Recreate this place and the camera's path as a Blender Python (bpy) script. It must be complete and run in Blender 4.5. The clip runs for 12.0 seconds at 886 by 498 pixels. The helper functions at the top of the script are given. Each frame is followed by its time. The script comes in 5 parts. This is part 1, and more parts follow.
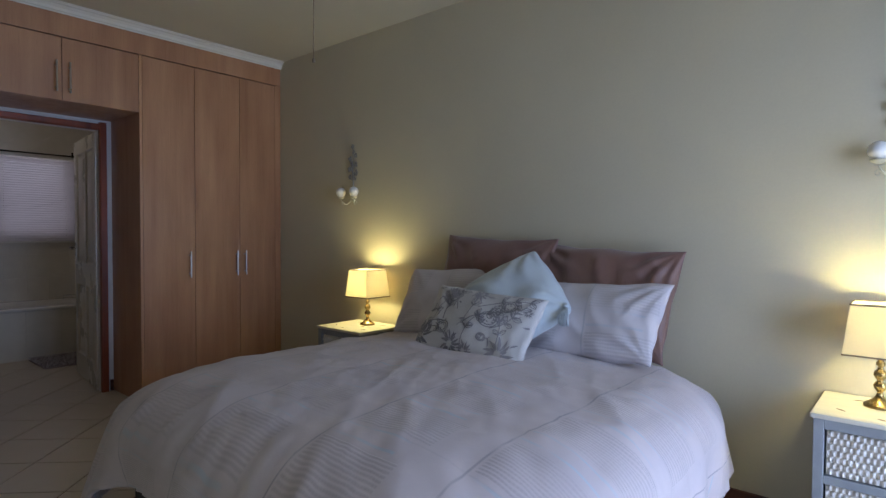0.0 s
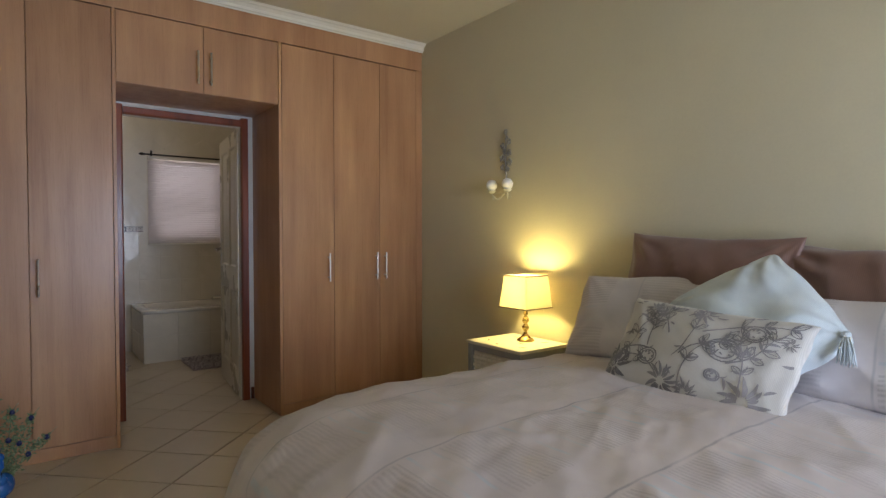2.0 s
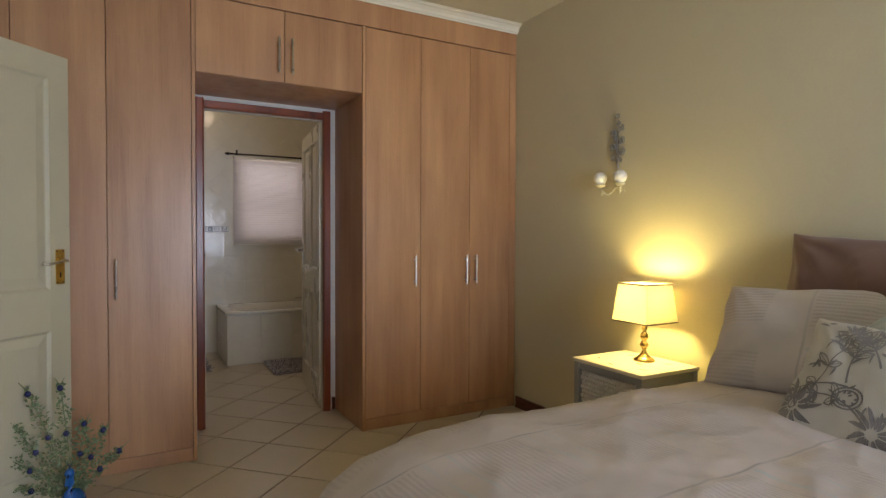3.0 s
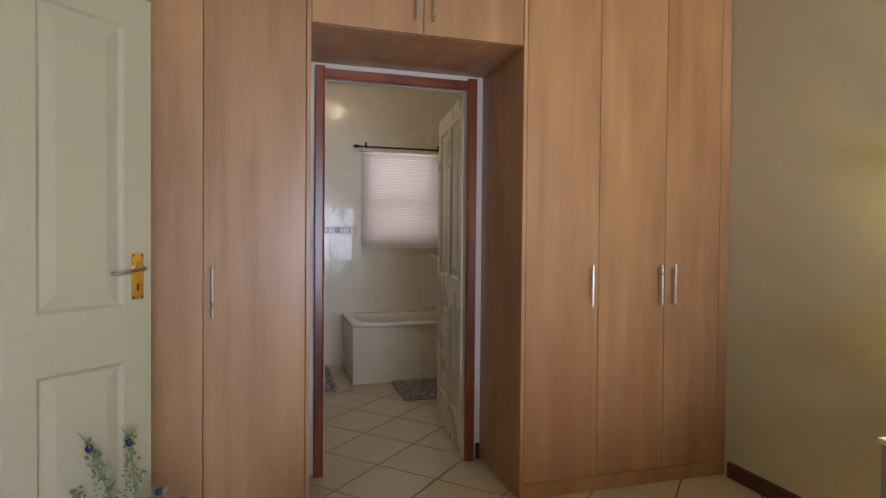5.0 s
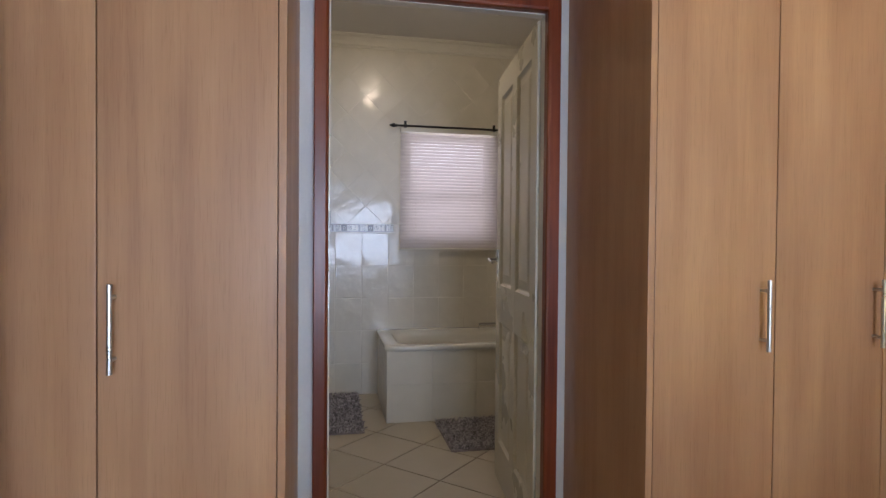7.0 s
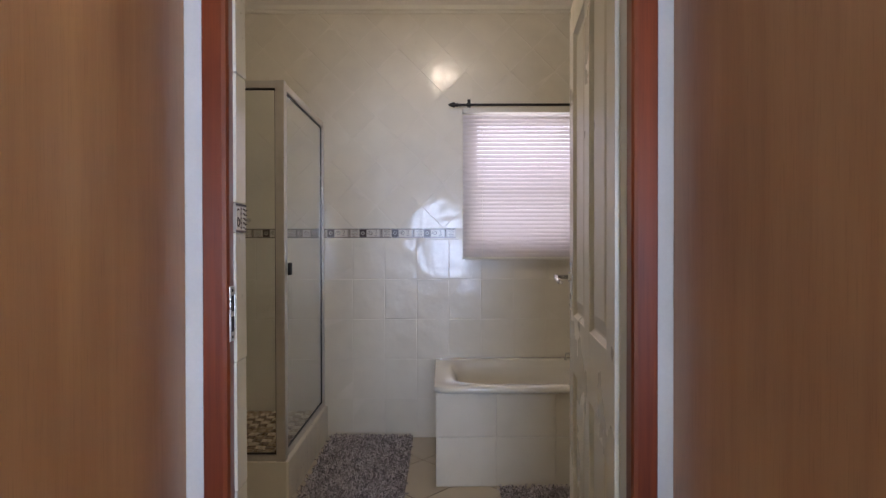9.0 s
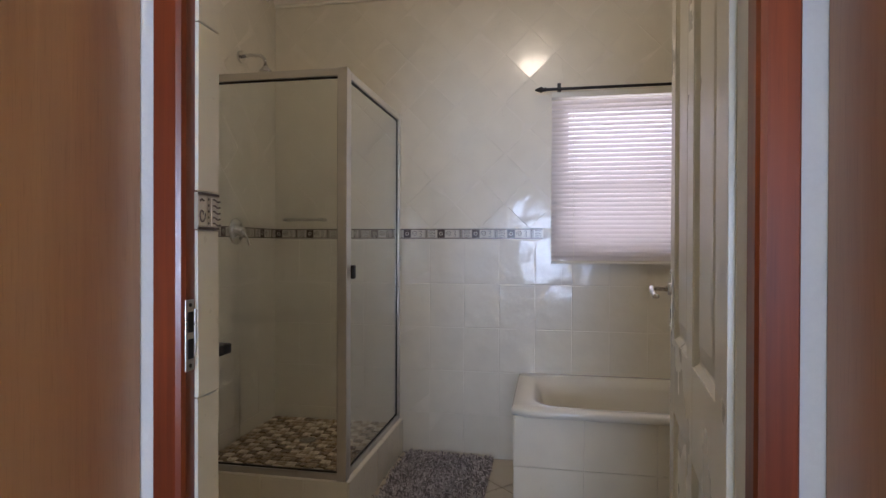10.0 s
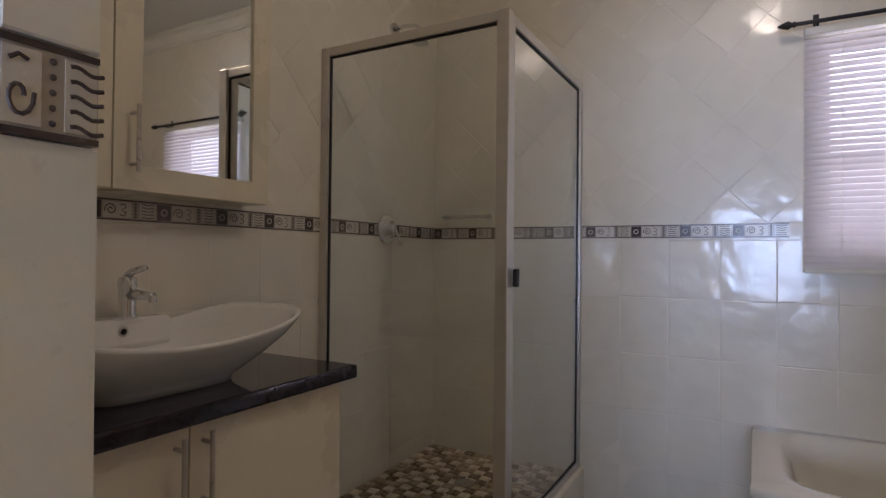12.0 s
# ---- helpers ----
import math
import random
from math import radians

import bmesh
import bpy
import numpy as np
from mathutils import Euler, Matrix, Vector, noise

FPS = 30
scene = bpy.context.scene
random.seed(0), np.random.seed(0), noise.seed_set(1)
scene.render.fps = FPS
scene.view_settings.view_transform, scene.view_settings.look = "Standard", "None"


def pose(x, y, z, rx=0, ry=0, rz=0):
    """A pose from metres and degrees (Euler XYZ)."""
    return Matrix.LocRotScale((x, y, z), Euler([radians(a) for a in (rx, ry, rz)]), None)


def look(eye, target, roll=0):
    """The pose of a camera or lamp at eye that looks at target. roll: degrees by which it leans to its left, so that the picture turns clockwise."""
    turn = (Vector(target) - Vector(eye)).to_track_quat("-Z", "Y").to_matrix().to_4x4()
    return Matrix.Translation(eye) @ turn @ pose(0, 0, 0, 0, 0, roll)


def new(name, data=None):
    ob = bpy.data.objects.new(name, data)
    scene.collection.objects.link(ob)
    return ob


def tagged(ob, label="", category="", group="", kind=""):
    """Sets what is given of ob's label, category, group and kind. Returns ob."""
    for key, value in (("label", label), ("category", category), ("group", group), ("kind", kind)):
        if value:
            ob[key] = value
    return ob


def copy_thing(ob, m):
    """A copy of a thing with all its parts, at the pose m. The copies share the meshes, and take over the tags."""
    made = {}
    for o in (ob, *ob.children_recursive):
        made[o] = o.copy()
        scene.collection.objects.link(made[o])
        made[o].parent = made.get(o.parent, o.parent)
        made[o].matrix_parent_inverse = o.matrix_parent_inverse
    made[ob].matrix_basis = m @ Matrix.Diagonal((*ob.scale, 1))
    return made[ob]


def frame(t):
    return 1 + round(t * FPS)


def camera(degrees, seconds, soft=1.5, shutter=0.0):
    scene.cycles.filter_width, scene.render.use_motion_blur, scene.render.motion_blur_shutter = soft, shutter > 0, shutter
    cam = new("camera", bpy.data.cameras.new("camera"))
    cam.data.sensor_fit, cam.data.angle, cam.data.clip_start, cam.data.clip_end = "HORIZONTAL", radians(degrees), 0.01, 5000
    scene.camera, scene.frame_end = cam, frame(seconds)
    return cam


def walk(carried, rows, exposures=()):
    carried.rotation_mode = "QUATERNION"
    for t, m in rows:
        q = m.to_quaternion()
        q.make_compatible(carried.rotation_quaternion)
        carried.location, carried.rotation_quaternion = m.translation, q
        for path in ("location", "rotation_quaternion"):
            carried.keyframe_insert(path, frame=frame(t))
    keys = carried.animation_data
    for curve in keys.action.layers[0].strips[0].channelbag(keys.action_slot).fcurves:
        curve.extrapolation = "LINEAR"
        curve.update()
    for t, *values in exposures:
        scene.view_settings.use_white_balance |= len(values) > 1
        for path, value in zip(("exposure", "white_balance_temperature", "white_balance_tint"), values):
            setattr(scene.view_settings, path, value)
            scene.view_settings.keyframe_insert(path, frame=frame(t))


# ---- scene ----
cam = camera(76.3, 12.0, soft=1.4)
PATH = [
    (0, (0.214, 0.058, 1.246), (-1.091, 1.573, 1.192), 0.3),
    (0.5, (0.09, 0.159, 1.232), (-1.288, 1.608, 1.186), 0.1),
    (1, (-0.073, 0.189, 1.221), (-1.516, 1.573, 1.18), 0.1),
    (1.5, (-0.22, 0.26, 1.236), (-1.745, 1.552, 1.188), 0.0),
    (2, (-0.393, 0.333, 1.229), (-1.997, 1.526, 1.18), -0.0),
    (2.5, (-0.585, 0.407, 1.224), (-2.264, 1.492, 1.179), 0.2),
    (3, (-0.791, 0.469, 1.223), (-2.543, 1.432, 1.179), 0.2),
    (3.5, (-1.002, 0.505, 1.224), (-2.811, 1.357, 1.181), 0.3),
    (5.5, (-1.957, 0.686, 1.21), (-3.894, 1.182, 1.176), 0.6),
    (6, (-2.212, 0.734, 1.202), (-4.160, 1.188, 1.169), 0.7),
    (6.5, (-2.465, 0.799, 1.204), (-4.419, 1.221, 1.172), 0.6),
    (7, (-2.706, 0.870, 1.205), (-4.668, 1.262, 1.173), 0.5),
    (9, (-3.547, 1.266, 1.22), (-5.547, 1.271, 1.204), -0.1),
    (9.5, (-3.723, 1.334, 1.218), (-5.717, 1.176, 1.207), 0.0),
    (10, (-3.88, 1.381, 1.221), (-5.846, 1.016, 1.21), 0.2),
    (10.5, (-4.041, 1.383, 1.224), (-5.964, 0.833, 1.209), 0.3),
    (11, (-4.199, 1.329, 1.199), (-6.079, 0.647, 1.204), 0.4),
    (11.5, (-4.346, 1.279, 1.196), (-6.169, 0.455, 1.206), 0.5),
    (12, (-4.486, 1.236, 1.178), (-6.234, 0.268, 1.2), 0.6),]
EXPOSURES = [
    (0, -1.10, 5250, 26), (1, -0.78, 5700, 24), (2.5, -0.18, 6400, 22), (3.5, -0.02, 6600, 22), (5.5, 0.31, 6350, 22),
    (7, 0.47, 5850, 22), (9, 0.80, 5750, 25), (10.5, 0.76, 5600, 23), (12, 0.69, 5450, 27),
]
walk(cam, [(t, look(eye, target, roll)) for t, eye, target, roll in PATH], EXPOSURES)

# ---- light ----
SKY = 0.10
WINDOW_WATTS = 130.0
BATH_WATTS = 4.0
LAMP_WATTS = 17.0
BATH_LAMP_WATTS = 8.0

world = bpy.data.worlds.new("sky")
scene.world = world
world.use_nodes = True
wn = world.node_tree.nodes
sky = wn.new("ShaderNodeTexSky")
sky.sky_type, sky.sun_disc = "NISHITA", False
sky.sun_elevation, sky.sun_rotation = radians(49), radians(17)
wn["Background"].inputs[1].default_value = SKY
world.node_tree.links.new(sky.outputs[0], wn["Background"].inputs[0])


def lamp(name, kind, watts, color, m, **more):
    data = bpy.data.lights.new(name, kind)
    data.energy, data.color = watts, color
    if kind == "AREA":
        data.shape, data.size, data.size_y = "RECTANGLE", more["size"], more["size_y"]
    elif kind == "SUN":
        data.angle = radians(0.5)
    else:
        data.shadow_soft_size = more["radius"]
    ob = new(name, data)
    ob.matrix_world = m
    return ob


lamp("sun", "SUN", 3.0, (1.0, 0.95, 0.86), look((3, 10, 12), (0, 0, 0)))
# daylight in the window openings
for z in (0.46, 1.08, 1.70):
    lamp("window_daylight", "AREA", WINDOW_WATTS / 3, (0.67, 0.83, 1.0), look((1.76, 1.575, z), (0.0, 1.575, z - 1.1)), size=1.6, size_y=0.58)
lamp("bathroom_daylight", "AREA", BATH_WATTS, (1.0, 0.93, 0.92), look((-7.25, 1.80, 1.63), (-5.0, 1.80, 1.63)), size=0.66, size_y=0.80)

# ---- materials ----


def nodes_of(name):
    m = bpy.data.materials.new(name)
    m.use_nodes = True
    nt = m.node_tree
    return m, nt, nt.nodes["Principled BSDF"]


def add(nt, kind, **values):
    n = nt.nodes.new(kind)
    for key, value in values.items():
        n.inputs[key].default_value = value
    return n


def coords(nt, scale, kind="Object"):
    tc = nt.nodes.new("ShaderNodeTexCoord")
    mp = add(nt, "ShaderNodeMapping", Scale=scale)
    nt.links.new(tc.outputs[kind], mp.inputs["Vector"])
    return mp.outputs[0]


def noise_tex(nt, vec, scale, detail=4.0, rough=0.55):
    n = add(nt, "ShaderNodeTexNoise", Scale=scale, Detail=detail, Roughness=rough)
    nt.links.new(vec, n.inputs["Vector"])
    return n.outputs[0]


def ramp(nt, fac, stops):
    r = nt.nodes.new("ShaderNodeValToRGB")
    els = r.color_ramp.elements
    while len(els) < len(stops):
        els.new(0.5)
    for e, (pos, col) in zip(els, stops):
        e.position, e.color = pos, (*col, 1)
    nt.links.new(fac, r.inputs[0])
    return r.outputs[0]


def mixed(nt, fac, a, b, mode="MIX"):
    m = nt.nodes.new("ShaderNodeMix")
    m.data_type, m.blend_type = "RGBA", mode
    for value, slot in ((fac, 0), (a, 6), (b, 7)):
        if hasattr(value, "links"):
            nt.links.new(value, m.inputs[slot])
        elif slot == 0:
            m.inputs[0].default_value = value
        else:
            m.inputs[slot].default_value = (*value, 1)
    return m.outputs[2]


def bumped(nt, bsdf, height, strength=0.2, distance=0.002):
    b = add(nt, "ShaderNodeBump", Strength=strength, Distance=distance)
    nt.links.new(height, b.inputs["Height"])
    nt.links.new(b.outputs[0], bsdf.inputs["Normal"])


def shade(c, k):
    return tuple(min(1.0, v * k) for v in c)


def plain(name, color, rough=0.5, metal=0.0, vary=0.10, scale=(3, 3, 3), fine=60.0, bump=0.1, depth=0.001, coat=0.0, rough_vary=0.08, random_piece=0.0):
    """A painted, metal or ceramic surface with broad and fine variation."""
    m, nt, b = nodes_of(name)
    vec = coords(nt, scale)
    broad, grain = noise_tex(nt, vec, 1.0, 5), noise_tex(nt, vec, fine, 3)
    col = ramp(nt, broad, [(0.3, shade(color, 1 - vary)), (0.7, shade(color, 1 + vary))])
    col = mixed(nt, 0.25, col, ramp(nt, grain, [(0.35, shade(color, 1 - vary)), (0.65, shade(color, 1 + vary))]))
    if random_piece:
        oi = nt.nodes.new("ShaderNodeObjectInfo")
        k = ramp(nt, oi.outputs["Random"], [(0, (1 - random_piece,) * 3), (1, (1.0, 1.0, 1.0))])
        col = mixed(nt, 1.0, col, k, "MULTIPLY")
    nt.links.new(col, b.inputs["Base Color"])
    r = ramp(nt, broad, [(0.3, (max(0.02, rough - rough_vary),) * 3), (0.7, (rough + rough_vary,) * 3)])
    nt.links.new(r, b.inputs["Roughness"])
    b.inputs["Metallic"].default_value = metal
    b.inputs["Coat Weight"].default_value = coat
    bumped(nt, b, grain, bump, depth)
    return m


def woody(name, light, dark, rough, along=2, coat=0.0, grain=16.0, figure=0.5):
    """Straight-grained wood or wood-print board, different on every piece; along: the axis of the grain."""
    m, nt, b = nodes_of(name)
    tc = nt.nodes.new("ShaderNodeTexCoord")
    oi = nt.nodes.new("ShaderNodeObjectInfo")
    far = add(nt, "ShaderNodeVectorMath")
    far.operation = "SCALE"
    far.inputs[0].default_value = (17.0, 11.0, 23.0)
    nt.links.new(oi.outputs["Random"], far.inputs["Scale"])
    moved = add(nt, "ShaderNodeVectorMath")
    nt.links.new(tc.outputs["Object"], moved.inputs[0])
    nt.links.new(far.outputs[0], moved.inputs[1])

    def stretched(across, length):
        sc = [across] * 3
        sc[along] = length
        mp = add(nt, "ShaderNodeMapping", Scale=sc)
        nt.links.new(moved.outputs[0], mp.inputs["Vector"])
        return mp.outputs[0]

    big = noise_tex(nt, stretched(grain, 0.7), 1.0, 5, 0.62)
    fine = noise_tex(nt, stretched(130.0, 3.0), 1.0, 3)
    broad = noise_tex(nt, stretched(5.0, 1.1), 1.0, 2)
    pore = noise_tex(nt, stretched(420.0, 14.0), 1.0, 1)
    middle = tuple((a + c) / 2 for a, c in zip(light, dark))
    col = ramp(nt, big, [(0.34, dark), (0.47, middle), (0.53, middle), (0.66, light)])
    col = mixed(nt, 0.22, col, ramp(nt, fine, [(0.32, dark), (0.68, light)]))
    col = mixed(nt, figure, col, ramp(nt, broad, [(0.33, shade(dark, 0.95)), (0.67, shade(light, 1.04))]))
    col = mixed(nt, 0.35, col, ramp(nt, pore, [(0.30, (0.72, 0.66, 0.60)), (0.42, (1, 1, 1))]), "MULTIPLY")
    tone = ramp(nt, oi.outputs["Random"], [(0, (0.93, 0.93, 0.93)), (1, (1.0, 1.0, 1.0))])
    col = mixed(nt, 1.0, col, tone, "MULTIPLY")
    nt.links.new(col, b.inputs["Base Color"])
    nt.links.new(ramp(nt, big, [(0.2, (rough + 0.06,) * 3), (0.8, (rough - 0.05,) * 3)]), b.inputs["Roughness"])
    b.inputs["Coat Weight"].default_value = coat
    b.inputs["Coat Roughness"].default_value = 0.22
    bumped(nt, b, fine, 0.12, 0.0006)
    return m


def glazed_tile(name, color):
    """Glossy ceramic tile: slightly wavy glaze with a soft haze round its reflections."""
    m, nt, b = nodes_of(name)
    tc = nt.nodes.new("ShaderNodeTexCoord")
    oi = nt.nodes.new("ShaderNodeObjectInfo")
    moved = add(nt, "ShaderNodeVectorMath")
    nt.links.new(tc.outputs["Object"], moved.inputs[0])
    far = add(nt, "ShaderNodeVectorMath")
    far.operation = "SCALE"
    far.inputs[0].default_value = (31.0, 19.0, 7.0)
    nt.links.new(oi.outputs["Random"], far.inputs["Scale"])
    nt.links.new(far.outputs[0], moved.inputs[1])
    wave, grain = noise_tex(nt, moved.outputs[0], 9.0, 2, 0.4), noise_tex(nt, moved.outputs[0], 70.0, 3)
    col = ramp(nt, wave, [(0.3, shade(color, 0.97)), (0.7, shade(color, 1.02))])
    k = ramp(nt, oi.outputs["Random"], [(0, (0.97, 0.97, 0.96)), (1, (1.0, 1.0, 1.0))])
    nt.links.new(mixed(nt, 1.0, col, k, "MULTIPLY"), b.inputs["Base Color"])
    nt.links.new(ramp(nt, grain, [(0.3, (0.27, 0.27, 0.27)), (0.7, (0.36, 0.36, 0.36))]), b.inputs["Roughness"])
    b.inputs["Coat Weight"].default_value = 0.6
    b.inputs["Coat Roughness"].default_value = 0.08
    bump = add(nt, "ShaderNodeBump", Strength=0.6, Distance=0.007)
    nt.links.new(wave, bump.inputs["Height"])
    for slot in ("Normal", "Coat Normal"):
        nt.links.new(bump.outputs[0], b.inputs[slot])
    return m


def fabric(name, color, weave=420.0, vary=0.10, rough=0.9, sheen=0.3, accent=None):
    m, nt, b = nodes_of(name)
    vec = coords(nt, (1, 1, 1))
    broad = noise_tex(nt, vec, 6.0, 5)
    col = ramp(nt, broad, [(0.3, shade(color, 1 - vary)), (0.7, accent or shade(color, 1 + vary))])
    w = nt.nodes.new("ShaderNodeTexWave")
    w.inputs["Scale"].default_value = weave / 6.28
    w.inputs["Distortion"].default_value = 1.5
    nt.links.new(vec, w.inputs["Vector"])
    col = mixed(nt, 0.12, col, w.outputs[0], "MULTIPLY")
    nt.links.new(col, b.inputs["Base Color"])
    b.inputs["Roughness"].default_value = rough
    b.inputs["Sheen Weight"].default_value = sheen
    bumped(nt, b, w.outputs[1], 0.25, 0.0008)
    return m


def ribbed_bedding(name, color, stripe, seam):
    """Pale cotton with raised ribs in squares and thin seams, as a checked duvet has."""
    m, nt, b = nodes_of(name)
    vec = coords(nt, (1, 1, 1), "UV")
    sx = nt.nodes.new("ShaderNodeSeparateXYZ")
    nt.links.new(vec, sx.inputs[0])

    def band(axis, period, lo, hi, offset=0.0):
        k = add(nt, "ShaderNodeMath")
        k.operation = "MULTIPLY_ADD"
        k.inputs[1].default_value, k.inputs[2].default_value = 1.0 / period, offset
        nt.links.new(sx.outputs[axis], k.inputs[0])
        f = add(nt, "ShaderNodeMath")
        f.operation = "FRACT"
        nt.links.new(k.outputs[0], f.inputs[0])
        return ramp(nt, f.outputs[0], [(0.0, (0, 0, 0)), (lo, (0, 0, 0)), (lo + 0.01, (1, 1, 1)), (hi, (1, 1, 1)), (hi + 0.01, (0, 0, 0))])

    wide_x, wide_y = band(0, 0.46, 0.06, 0.72), band(1, 0.31, 0.10, 0.72)
    bars = mixed(nt, 1.0, band(1, 0.31, 0.80, 0.835), band(1, 0.31, 0.02, 0.05), "LIGHTEN")
    bars = mixed(nt, 1.0, bars, band(0, 0.46, 0.05, 0.62), "MULTIPLY")
    waves = []
    for axis, scale in (("Y", 22.0), ("X", 26.0)):
        w = nt.nodes.new("ShaderNodeTexWave")
        w.bands_direction = axis
        w.inputs["Scale"].default_value, w.inputs["Distortion"].default_value = scale, 0.8
        nt.links.new(vec, w.inputs["Vector"])
        waves.append(w.outputs[0])
    waffle = mixed(nt, 1.0, waves[0], mixed(nt, 0.7, waves[1], (1, 1, 1)), "MULTIPLY")
    broad = noise_tex(nt, vec, 3.0, 5)
    crease = noise_tex(nt, vec, 22.0, 6, 0.6)
    base = ramp(nt, broad, [(0.3, shade(color, 0.90)), (0.7, shade(color, 1.06))])
    ribbed = mixed(nt, 1.0, wide_x, wide_y, "MULTIPLY")
    worn = ramp(nt, noise_tex(nt, vec, 5.0, 3), [(0.40, (0.05, 0.05, 0.05)), (0.62, (0.75, 0.75, 0.75))])
    pale = mixed(nt, 1.0, bars, worn, "MULTIPLY")
    col = mixed(nt, pale, base, stripe)
    line = mixed(nt, 1.0, band(0, 0.46, 0.02, 0.036), mixed(nt, 0.3, (0, 0, 0), band(1, 0.62, 0.02, 0.026)), "LIGHTEN")
    col = mixed(nt, mixed(nt, 1.0, line, ramp(nt, noise_tex(nt, vec, 7.0, 2), [(0.35, (0.25, 0.25, 0.25)), (0.6, (0.8, 0.8, 0.8))]), "MULTIPLY"), col, seam)
    rib_dark = mixed(nt, 1.0, waffle, ribbed, "MULTIPLY")
    col = mixed(nt, rib_dark, col, shade(color, 0.85))
    nt.links.new(col, b.inputs["Base Color"])
    b.inputs["Roughness"].default_value = 0.88
    b.inputs["Sheen Weight"].default_value = 0.2
    relief = mixed(nt, 0.55, rib_dark, crease)
    bumped(nt, b, relief, 0.45, 0.004)
    return m


def glassy(name, tint=(0.93, 0.96, 0.95), rough=0.0):
    m, nt, b = nodes_of(name)
    b.inputs["Base Color"].default_value = (*tint, 1)
    b.inputs["Transmission Weight"].default_value = 1.0
    b.inputs["Roughness"].default_value = rough
    b.inputs["IOR"].default_value = 1.45
    return m


def glowing(name, color, strength):
    m, nt, b = nodes_of(name)
    b.inputs["Base Color"].default_value = (*color, 1)
    b.inputs["Emission Color"].default_value = (*color, 1)
    b.inputs["Emission Strength"].default_value = strength
    return m


def shade_cloth(name, color, through_share=0.55):
    m, nt, b = nodes_of(name)
    nt.nodes.remove(b)
    vec = coords(nt, (1, 1, 1))
    fine = noise_tex(nt, vec, 500.0, 2)
    col = ramp(nt, fine, [(0.3, shade(color, 0.9)), (0.7, color)])
    d, tr = nt.nodes.new("ShaderNodeBsdfDiffuse"), nt.nodes.new("ShaderNodeBsdfTranslucent")
    mx = add(nt, "ShaderNodeMixShader", Fac=through_share)
    for n in (d, tr):
        nt.links.new(col, n.inputs["Color"])
    nt.links.new(d.outputs[0], mx.inputs[1])
    nt.links.new(tr.outputs[0], mx.inputs[2])
    nt.links.new(mx.outputs[0], nt.nodes["Material Output"].inputs[0])
    return m


WALL = plain("wall_paint", (0.60, 0.54, 0.38), 0.75, vary=0.05, scale=(1.2, 1.2, 1.2), fine=90, bump=0.15)
CEIL = plain("ceiling_paint", (0.62, 0.58, 0.46), 0.85, vary=0.04, scale=(1, 1, 1), fine=70)
BATH_CEIL = plain("white_ceiling_paint", (0.80, 0.77, 0.72), 0.85, vary=0.03, scale=(1, 1, 1), fine=70)
PLASTER = plain("white_plaster", (0.74, 0.72, 0.68), 0.7, vary=0.06, scale=(4, 4, 4), fine=40, bump=0.3)
CORNICE = plain("cornice_paint", (0.80, 0.77, 0.68), 0.6, vary=0.04)
BOARD = woody("beech_board", (0.60, 0.338, 0.174), (0.39, 0.185, 0.092), 0.40, coat=0.16, grain=15)
MAHOGANY = woody("varnished_mahogany", (0.36, 0.075, 0.018), (0.11, 0.017, 0.006), 0.30, coat=0.2, grain=30)
SKIRT = woody("dark_skirting", (0.13, 0.035, 0.018), (0.07, 0.02, 0.012), 0.3, along=0, coat=0.3)
CREAM = plain("cream_gloss_paint", (0.53, 0.49, 0.36), 0.40, rough_vary=0.03, vary=0.02, scale=(2, 2, 2), fine=80, bump=0.12)
BATHDOOR = plain("ivory_gloss_paint", (0.66, 0.61, 0.49), 0.28, rough_vary=0.02, vary=0.02, scale=(2, 2, 2), fine=80, bump=0.12)
FLOOR_TILE = plain("cream_floor_tile", (0.56, 0.48, 0.355), 0.33, vary=0.03, scale=(9, 9, 9), fine=12, bump=0.0, rough_vary=0.0, random_piece=0.06)
GROUT = plain("brown_grout", (0.16, 0.11, 0.07), 0.9, vary=0.25, scale=(8, 8, 8), fine=60, bump=0.4)
WALL_TILE = glazed_tile("ivory_wall_tile", (0.76, 0.71, 0.60))
WHITE_GROUT = plain("pale_grout", (0.75, 0.70, 0.60), 0.35, vary=0.08, scale=(8, 8, 8))
BORDER_BASE = plain("grey_beige_glaze", (0.42, 0.37, 0.31), 0.2, vary=0.15, scale=(30, 30, 30))
BORDER_LIGHT = plain("pale_glaze", (0.62, 0.57, 0.49), 0.2, vary=0.08, scale=(30, 30, 30))
BORDER_DARK = plain("dark_glaze", (0.075, 0.055, 0.05), 0.2, vary=0.3, scale=(40, 40, 40))
STEEL = plain("brushed_steel", (0.56, 0.53, 0.49), 0.32, 1.0, vary=0.08, scale=(20, 20, 60))
CHROME = plain("chrome", (0.72, 0.72, 0.72), 0.12, 1.0, vary=0.04, scale=(10, 10, 10))
BRASS = plain("polished_brass", (0.70, 0.50, 0.17), 0.2, 1.0, vary=0.12, scale=(30, 30, 30))
OLD_BRASS = plain("antique_brass", (0.44, 0.32, 0.12), 0.27, 1.0, vary=0.2, scale=(30, 30, 30))
ALU = plain("satin_aluminium", (0.60, 0.57, 0.53), 0.35, 0.85, vary=0.06, scale=(6, 6, 20))
RUBBER = plain("black_seal", (0.012, 0.012, 0.012), 0.5, vary=0.2)
GLASS = glassy("clear_glass")
MIRROR = plain("mirror_silver", (0.86, 0.87, 0.86), 0.02, 1.0, vary=0.01, rough_vary=0.005, bump=0.0)
